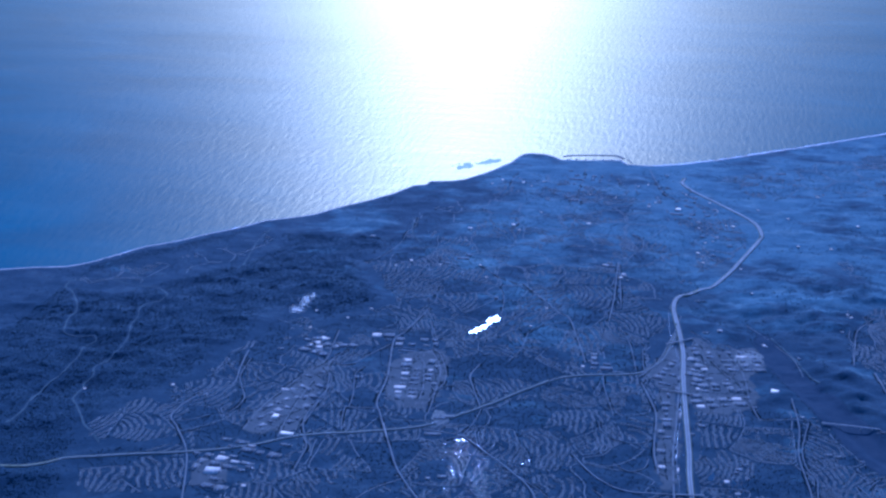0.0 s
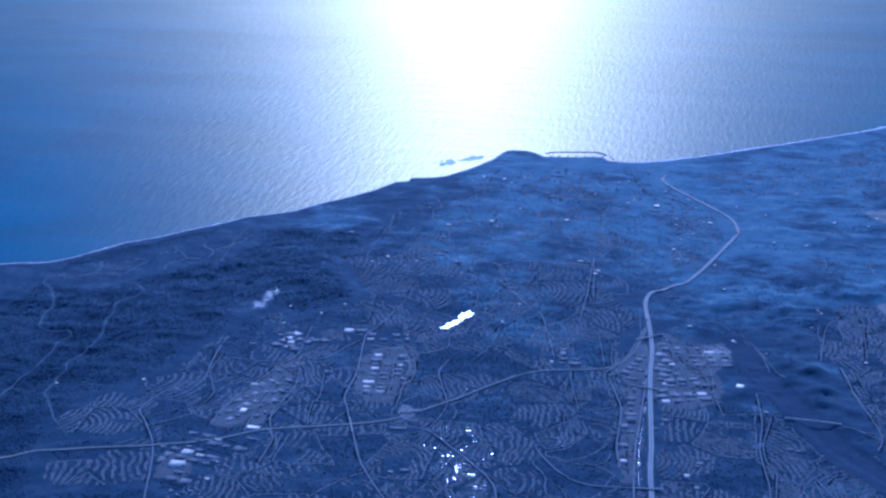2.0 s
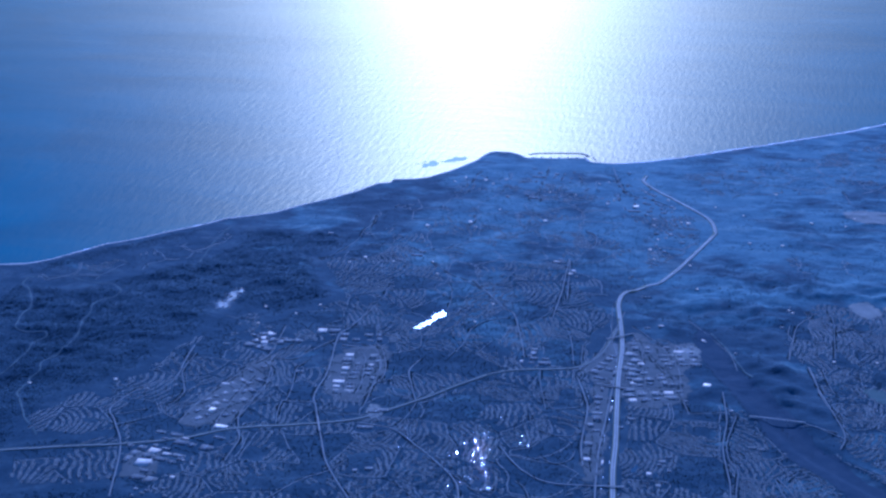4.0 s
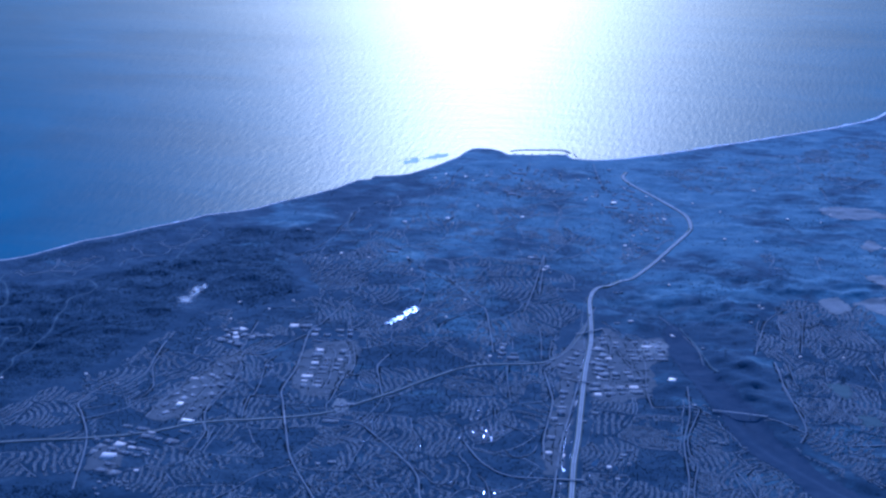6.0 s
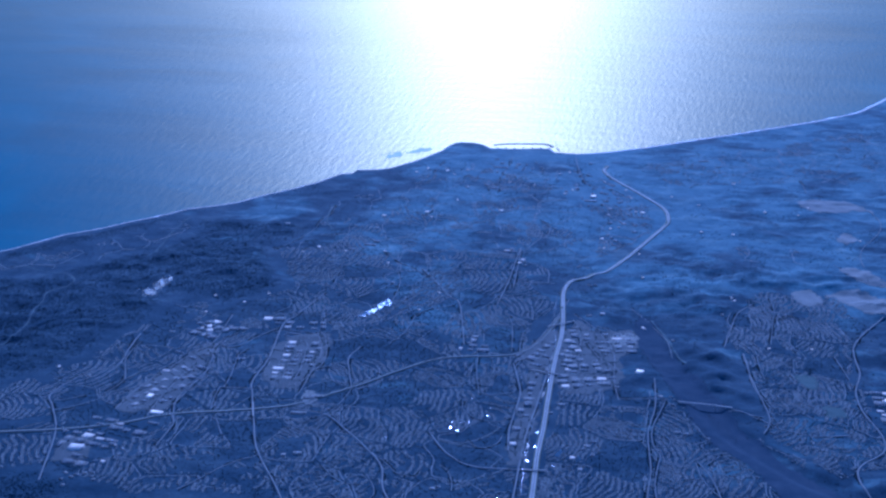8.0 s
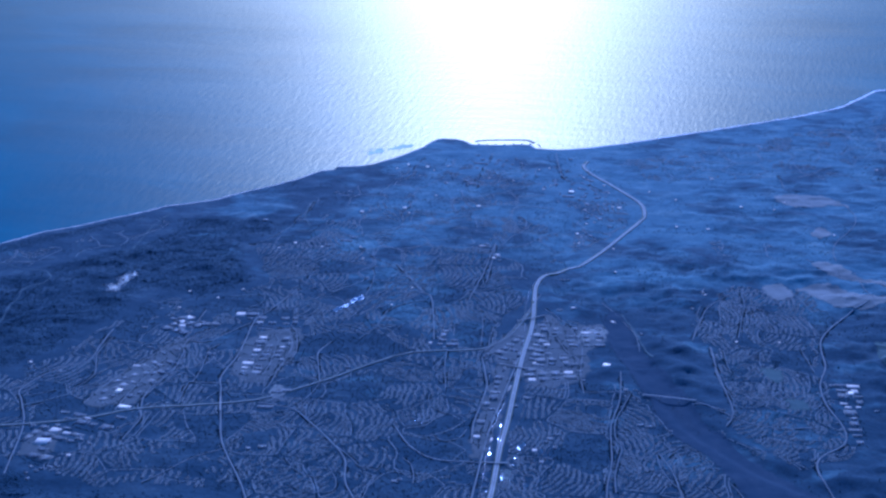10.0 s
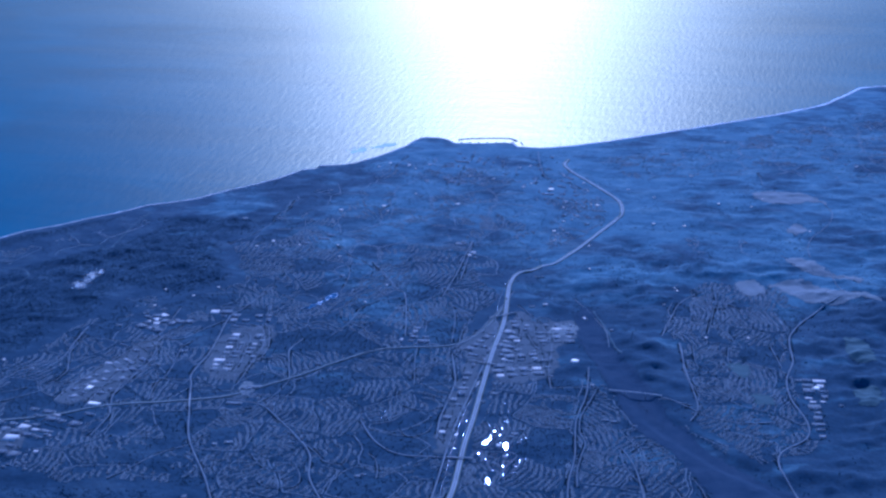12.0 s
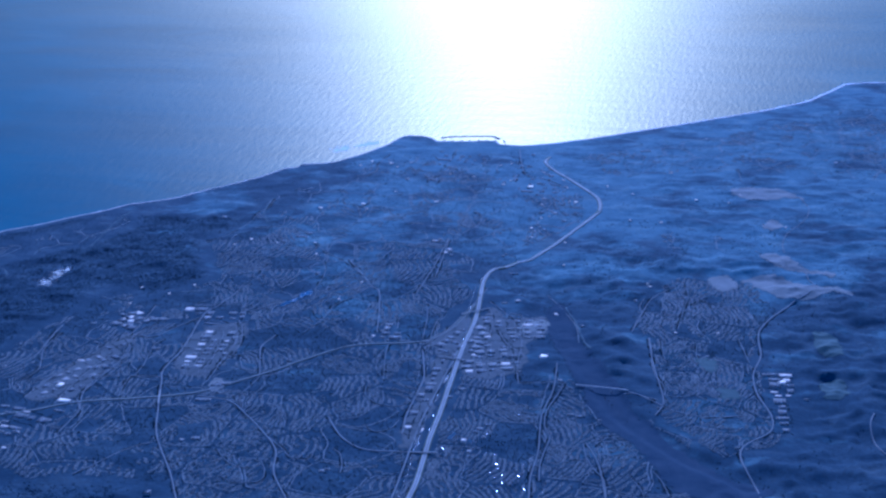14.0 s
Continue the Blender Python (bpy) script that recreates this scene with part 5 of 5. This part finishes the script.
for number, (poly, gap, bearing, wind, share) in enumerate(ZONES):
    xs, ys = [p[0] for p in poly], [p[1] for p in poly]
    seed = int(abs(xs[0]) + abs(ys[0]))
    # streets: the level lines of the row field
    c = 2.5
    ux, uy = np.arange(min(xs), max(xs), c), np.arange(min(ys), max(ys), c)
    X, Y = np.meshgrid(ux, uy)
    G = row_field(poly, bearing, wind, X, Y) / gap
    first, second, good = contour(G, X, Y)
    A, B = first[good], second[good]
    mid = (A + B) / 2
    brk = kept_open(mid[:, 0], mid[:, 1])
    ok = mine(number, mid[:, 0], mid[:, 1]) & (belt(mid[:, 0], mid[:, 1]) > 2.8) & (brk < 0.45 + 0.5 * share) & (fbm(mid[:, 0] / 40, mid[:, 1] / 40, seed + 9, 3) < 0.4 + 0.4 * share) & (np.hypot(*(B - A).T) > 0.2) & (value(mid[:, 0] / 5.5, mid[:, 1] / 5.5, seed + 31) > 0.15)
    ok[ok] = clear(mid[ok, 0], mid[ok, 1], 0.3)
    A, B = A[ok], B[ok]
    if len(A) > 10:
        t = (B - A) / np.hypot(*(B - A).T)[:, None]
        nrm = np.stack([-t[:, 1], t[:, 0]], 1) * 0.45
        A, B = A - t * 0.15, B + t * 0.15
        Q = np.stack([A - nrm * 3.9, B - nrm * 3.9, B + nrm * 3.9, A + nrm * 3.9], 1).reshape(-1, 2)
        v = np.column_stack([Q, height(Q[:, 0], Q[:, 1]) + 0.2])
        me = mesh_of("house_lots", v, np.arange(len(v)).reshape(-1, 4), [YARD])
        tagged(new("house_lots", me), "lawns and drives of suburban house lots in terraced rows", "house lot", kind="stuff")
        Q = np.stack([A - nrm, B - nrm, B + nrm, A + nrm], 1).reshape(-1, 2)
        v = np.column_stack([Q, height(Q[:, 0], Q[:, 1]) + 0.34])
        me = mesh_of("residential_streets", v, np.arange(len(v)).reshape(-1, 4), [STREET])
        tagged(new("residential_streets", me), "winding grey suburban streets in close rows", "street", kind="stuff")
    # collector roads along the edges of some blocks
    own, hx, hy, edge = quarter(X, Y)
    first, second, good = contour(np.minimum(edge / 1.5, 1.5), X, Y)
    A, B = first[good], second[good]
    mid = (A + B) / 2
    ok = mine(number, mid[:, 0], mid[:, 1]) & (quarter(mid[:, 0], mid[:, 1])[0] * 17.3 % 1 < 0.5) & (np.hypot(*(B - A).T) > 0.2)
    ok[ok] = clear(mid[ok, 0], mid[ok, 1], 0.3)
    A, B = A[ok], B[ok]
    if len(A) > 10:
        t = (B - A) / np.hypot(*(B - A).T)[:, None]
        nrm = np.stack([-t[:, 1], t[:, 0]], 1) * 0.55
        A, B = A - t * 0.2, B + t * 0.2
        Q = np.stack([A - nrm, B - nrm, B + nrm, A + nrm], 1).reshape(-1, 2)
        me = mesh_of("collector_roads", np.column_stack([Q, height(Q[:, 0], Q[:, 1]) + 0.45]), np.arange(len(Q)).reshape(-1, 4), [COLLECTOR])
        tagged(new("collector_roads", me), "pale collector roads curving round the housing blocks", "road", kind="stuff")
    # houses: on both sides of each street
    area = (max(xs) - min(xs)) * (max(ys) - min(ys))
    n = int(area * 0.5)
    x, y = gen.uniform(min(xs), max(xs), n), gen.uniform(min(ys), max(ys), n)
    e = 0.5
    g = row_field(poly, bearing, wind, x, y)
    gx = (row_field(poly, bearing, wind, x + e, y) - g) / e
    gy = (row_field(poly, bearing, wind, x, y + e) - g) / e
    gl = np.maximum(gx * gx + gy * gy, 0.15)
    side = np.where(gen.random(n) < 0.5, -1, 1)
    goal = np.round(g / gap) * gap + side * gen.uniform(0.95, 1.9, n) * np.sqrt(gl)
    x, y = x + gx / gl * (goal - g), y + gy / gl * (goal - g)
    turn = np.arctan2(gy, gx) + math.pi / 2 + gen.normal(0, 0.06, n)
    ok = mine(number, x, y) & (belt(x, y) > 3.0) & (kept_open(x, y) < 0.45 + 0.5 * share) & (fbm(x / 40, y / 40, seed + 9, 3) < 0.4 + 0.4 * share) & (gl > 0.2)
    ok[ok] = clear(x[ok], y[ok], 0.6)
    x, y, turn = x[ok], y[ok], turn[ok]
    key = np.floor(x / 1.55).astype(np.int64) * 100003 + np.floor(y / 1.55).astype(np.int64)
    _, pick = np.unique(key, return_index=True)
    pick = pick[gen.random(len(pick)) < 0.55 + 0.4 * share]
    x, y, turn = x[pick], y[pick], turn[pick]
    n = len(x)
    size = np.stack([gen.uniform(1.0, 1.45, n), gen.uniform(0.7, 0.95, n), gen.uniform(0.5, 0.75, n)], 1)
    v, f = many(np.stack([x, y, height(x, y)], 1), size, turn, HOUSE, HOUSE_F)
    tagged(new("houses", houses_mesh("houses", v, f, n)), "rows of small tile-roofed suburban houses", "house", kind="stuff")
    # pools behind some of the houses
    k = gen.random(n) < (0.07 if number < 3 else 0.04)
    px, py, m = x[k] + gen.normal(0, 1.0, k.sum()), y[k] + gen.normal(0, 1.0, k.sum()), int(k.sum())
    flat_shape = np.array([(-.5, -.5, 0), (.5, -.5, 0), (.6, .5, 0), (-.4, .5, 0)])
    v, f = many(np.stack([px, py, height(px, py) + 0.45], 1), np.stack([gen.uniform(.45, .75, m), gen.uniform(.35, .55, m), np.ones(m)], 1), gen.uniform(0, 6, m), flat_shape, np.array([(0, 1, 2, 3)]))
    rel = v[:, :2] - np.repeat(np.stack([px, py], 1), 4, 0)
    v[:, 2] += (rel * np.repeat(gen.normal(0, 0.005, (m, 2)), 4, 0)).sum(1)
    tagged(new("swimming_pools", mesh_of("swimming_pools", v, f, [POOL])), "small blue backyard swimming pools", "swimming pool", kind="stuff")
    # garden and street trees
    n = int(area * (0.18 if share > 0.32 else 0.06))
    x, y = gen.uniform(min(xs) - 15, max(xs) + 15, n), gen.uniform(min(ys) - 15, max(ys) + 15, n)
    g = row_field(poly, bearing, wind, x, y) / gap
    slope = (np.abs(g - np.round(g)) > 0.38) & (quarter(x, y)[0] * 5.1 % 1 < 0.6) | (belt(x, y) < 1.9)
    ok = mine(number, x, y) & (gen.random(n) < np.where(slope, np.where(belt(x, y) < 1.9, 0.95, 0.32), np.where(kept_open(x, y) > 0.45 + 0.5 * share, 0.6, 0.18) + 0.5 * (fbm(x / 30, y / 30, seed + 5) - 0.3)))
    ok[ok] = clear(x[ok], y[ok], 0.3)
    x, y = x[ok], y[ok]
    n = len(x)
    s = gen.uniform(0.7, 1.5, n)
    v, f = many(np.stack([x, y, height(x, y)], 1), np.stack([s, s * gen.uniform(.8, 1.3, n), s * gen.uniform(.6, .9, n)], 1), gen.uniform(0, 6, n), CLUMP, CLUMP_F)
    tagged(new("trees", mesh_of("trees", v, f, [LEAF])), "small dark green garden and street trees", "tree", kind="stuff")

# ---- traffic on the two great roads ----
CAR = np.array([(-.5, -.5, 0), (.5, -.5, 0), (.5, .5, 0), (-.5, .5, 0), (-.5, -.5, .55), (.5, -.5, .55), (.5, .5, .55), (-.5, .5, .55), (-.32, -.42, 1), (.2, -.42, 1), (.2, .42, 1), (-.32, .42, 1)])
CAR_F = np.array([(0, 1, 5, 4), (1, 2, 6, 5), (2, 3, 7, 6), (3, 0, 4, 7), (4, 5, 9, 8), (5, 6, 10, 9), (6, 7, 11, 10), (7, 4, 8, 11), (8, 9, 10, 11)])
for kind, wide, line in ROADS[:2]:
    p = spline(line, 5.0)
    n = 420
    k = gen.integers(1, len(p) - 2, n)
    t = p[k + 1] - p[k]
    t = t / np.hypot(t[:, 0], t[:, 1])[:, None]
    lane = gen.choice([-1, 1], n) * gen.uniform(0.6, wide / 2 - 0.25, n)
    at = p[k] + t * gen.uniform(0, 5, n)[:, None] + np.stack([-t[:, 1], t[:, 0]], 1) * lane[:, None]
    v, f = many(np.column_stack([at, height(at[:, 0], at[:, 1]) + 0.75]), np.stack([gen.uniform(.36, .5, n), np.full(n, .17), np.full(n, .14)], 1), np.arctan2(t[:, 1], t[:, 0]), CAR, CAR_F)
    tagged(new("cars", mesh_of("cars", v, f, [CARPAINT])), "tiny cars and lorries spread along the freeway lanes", "car", kind="stuff")

# ---- dark trees in belts along the arterial roads ----
at = []
for kind, wide, line in ROADS:
    p = spline(line, 1.1)
    t = np.gradient(p, axis=0)
    t = t / np.maximum(np.hypot(t[:, 0], t[:, 1]), 1e-6)[:, None]
    for side in (-1, 1):
        for off in (0.9, 1.9, 3.0):
            dense = fbm(p[:, 0] / 16 + 9 * side, p[:, 1] / 16, 211, 3) - 0.16 * (off - 0.9) + gen.normal(0, 0.06, len(p))
            k = dense > (0.48 if kind == "road" else 0.52)
            q = p[k] + np.stack([-t[k, 1], t[k, 0]], 1) * (side * (wide / 2 + off + gen.normal(0, 0.3, k.sum())))[:, None]
            at.append(q + gen.normal(0, 0.3, q.shape))
at.append(PARK_TREES)
at = np.concatenate(at)
ok = (inland(at[:, 0], at[:, 1]) > 4) & (town(at[:, 0], at[:, 1]) > gen.uniform(0.55, 1.05, len(at)))
for line, wide in MAIN:
    k = np.where(ok)[0]
    ok[k] = away(line, at[k, 0], at[k, 1]) > wide - 0.6
for bx, by, br in BUILT:
    ok &= np.hypot(at[:, 0] - bx, at[:, 1] - by) > br
x, y = at[ok].T
n = len(x)
s = gen.uniform(0.9, 1.7, n)
v, f = many(np.stack([x, y, height(x, y)], 1), np.stack([s, s * gen.uniform(.8, 1.3, n), s * gen.uniform(.6, .9, n)], 1), gen.uniform(0, 6, n), CLUMP, CLUMP_F)
tagged(new("roadside_trees", mesh_of("roadside_trees", v, f, [LEAF])), "dark trees planted in belts along the roads", "tree", kind="stuff")

# ---- oaks and scrub in the open hills and canyons ----
n = 70000
x, y = gen.uniform(-620, 1150, n), gen.uniform(-1480, 250, n)
thick = fbm(x / 55, y / 55, 101, 4)
gully = np.zeros(n)
for line, wide, deep in CANYONS:
    gully = np.maximum(gully, 1 - smooth(wide * 0.6, wide, away(line, x, y)))
ok = (gen.random(n) < 0.6 * smooth(0.48, 0.7, thick) + gully) & (y < np.interp(x, CX, CY) - 8)
ok[ok] = town(x[ok], y[ok]) < 0.9
ok2 = inland(x, y) > 6
for line, wide in MAIN:
    k = np.where(ok & ok2)[0]
    ok2[k] = away(line, x[k], y[k]) > wide
ok &= ok2
for outline, extra in KEEP_OFF:
    ok &= ~inside(outline, x, y)
x, y = x[ok], y[ok]
n = len(x)
s = gen.uniform(0.8, 2.0, n)
v, f = many(np.stack([x, y, height(x, y)], 1), np.stack([s, s * gen.uniform(.8, 1.3, n), s * gen.uniform(.45, .8, n)], 1), gen.uniform(0, 6, n), CLUMP, CLUMP_F)
tagged(new("hillside_scrub", mesh_of("hillside_scrub", v, f, [BRUSH])), "dark oak and chaparral thickets on the hills", "scrub", kind="stuff")

# ---- dense chaparral on the western canyon slopes ----
n = 110000
x, y = gen.uniform(-560, 60, n), gen.uniform(-1480, -560, n)
west = smooth(60, -60, x + 0.25 * (y + 1100)) * (0.35 + 0.9 * fbm(x / 70, y / 70, 131, 3))
ok = (gen.random(n) < west) & (gen.random(n) > 1.3 * town(x, y)) & (inland(x, y) > 25)
for line in CREEKS:
    ok &= away(line, x, y) > 4
for line, wide in MAIN:
    k = np.where(ok)[0]
    ok[k] = away(line, x[k], y[k]) > wide
x, y = x[ok], y[ok]
n = len(x)
s = gen.uniform(1.6, 3.4, n)
v, f = many(np.stack([x, y, height(x, y)], 1), np.stack([s, s * gen.uniform(.8, 1.3, n), s * gen.uniform(.04, .09, n)], 1), gen.uniform(0, 6, n), CLUMP, CLUMP_F)
tagged(new("chaparral", mesh_of("chaparral", v, f, [SCRUB])), "dense dark chaparral covering the canyon slopes", "scrub", kind="stuff")
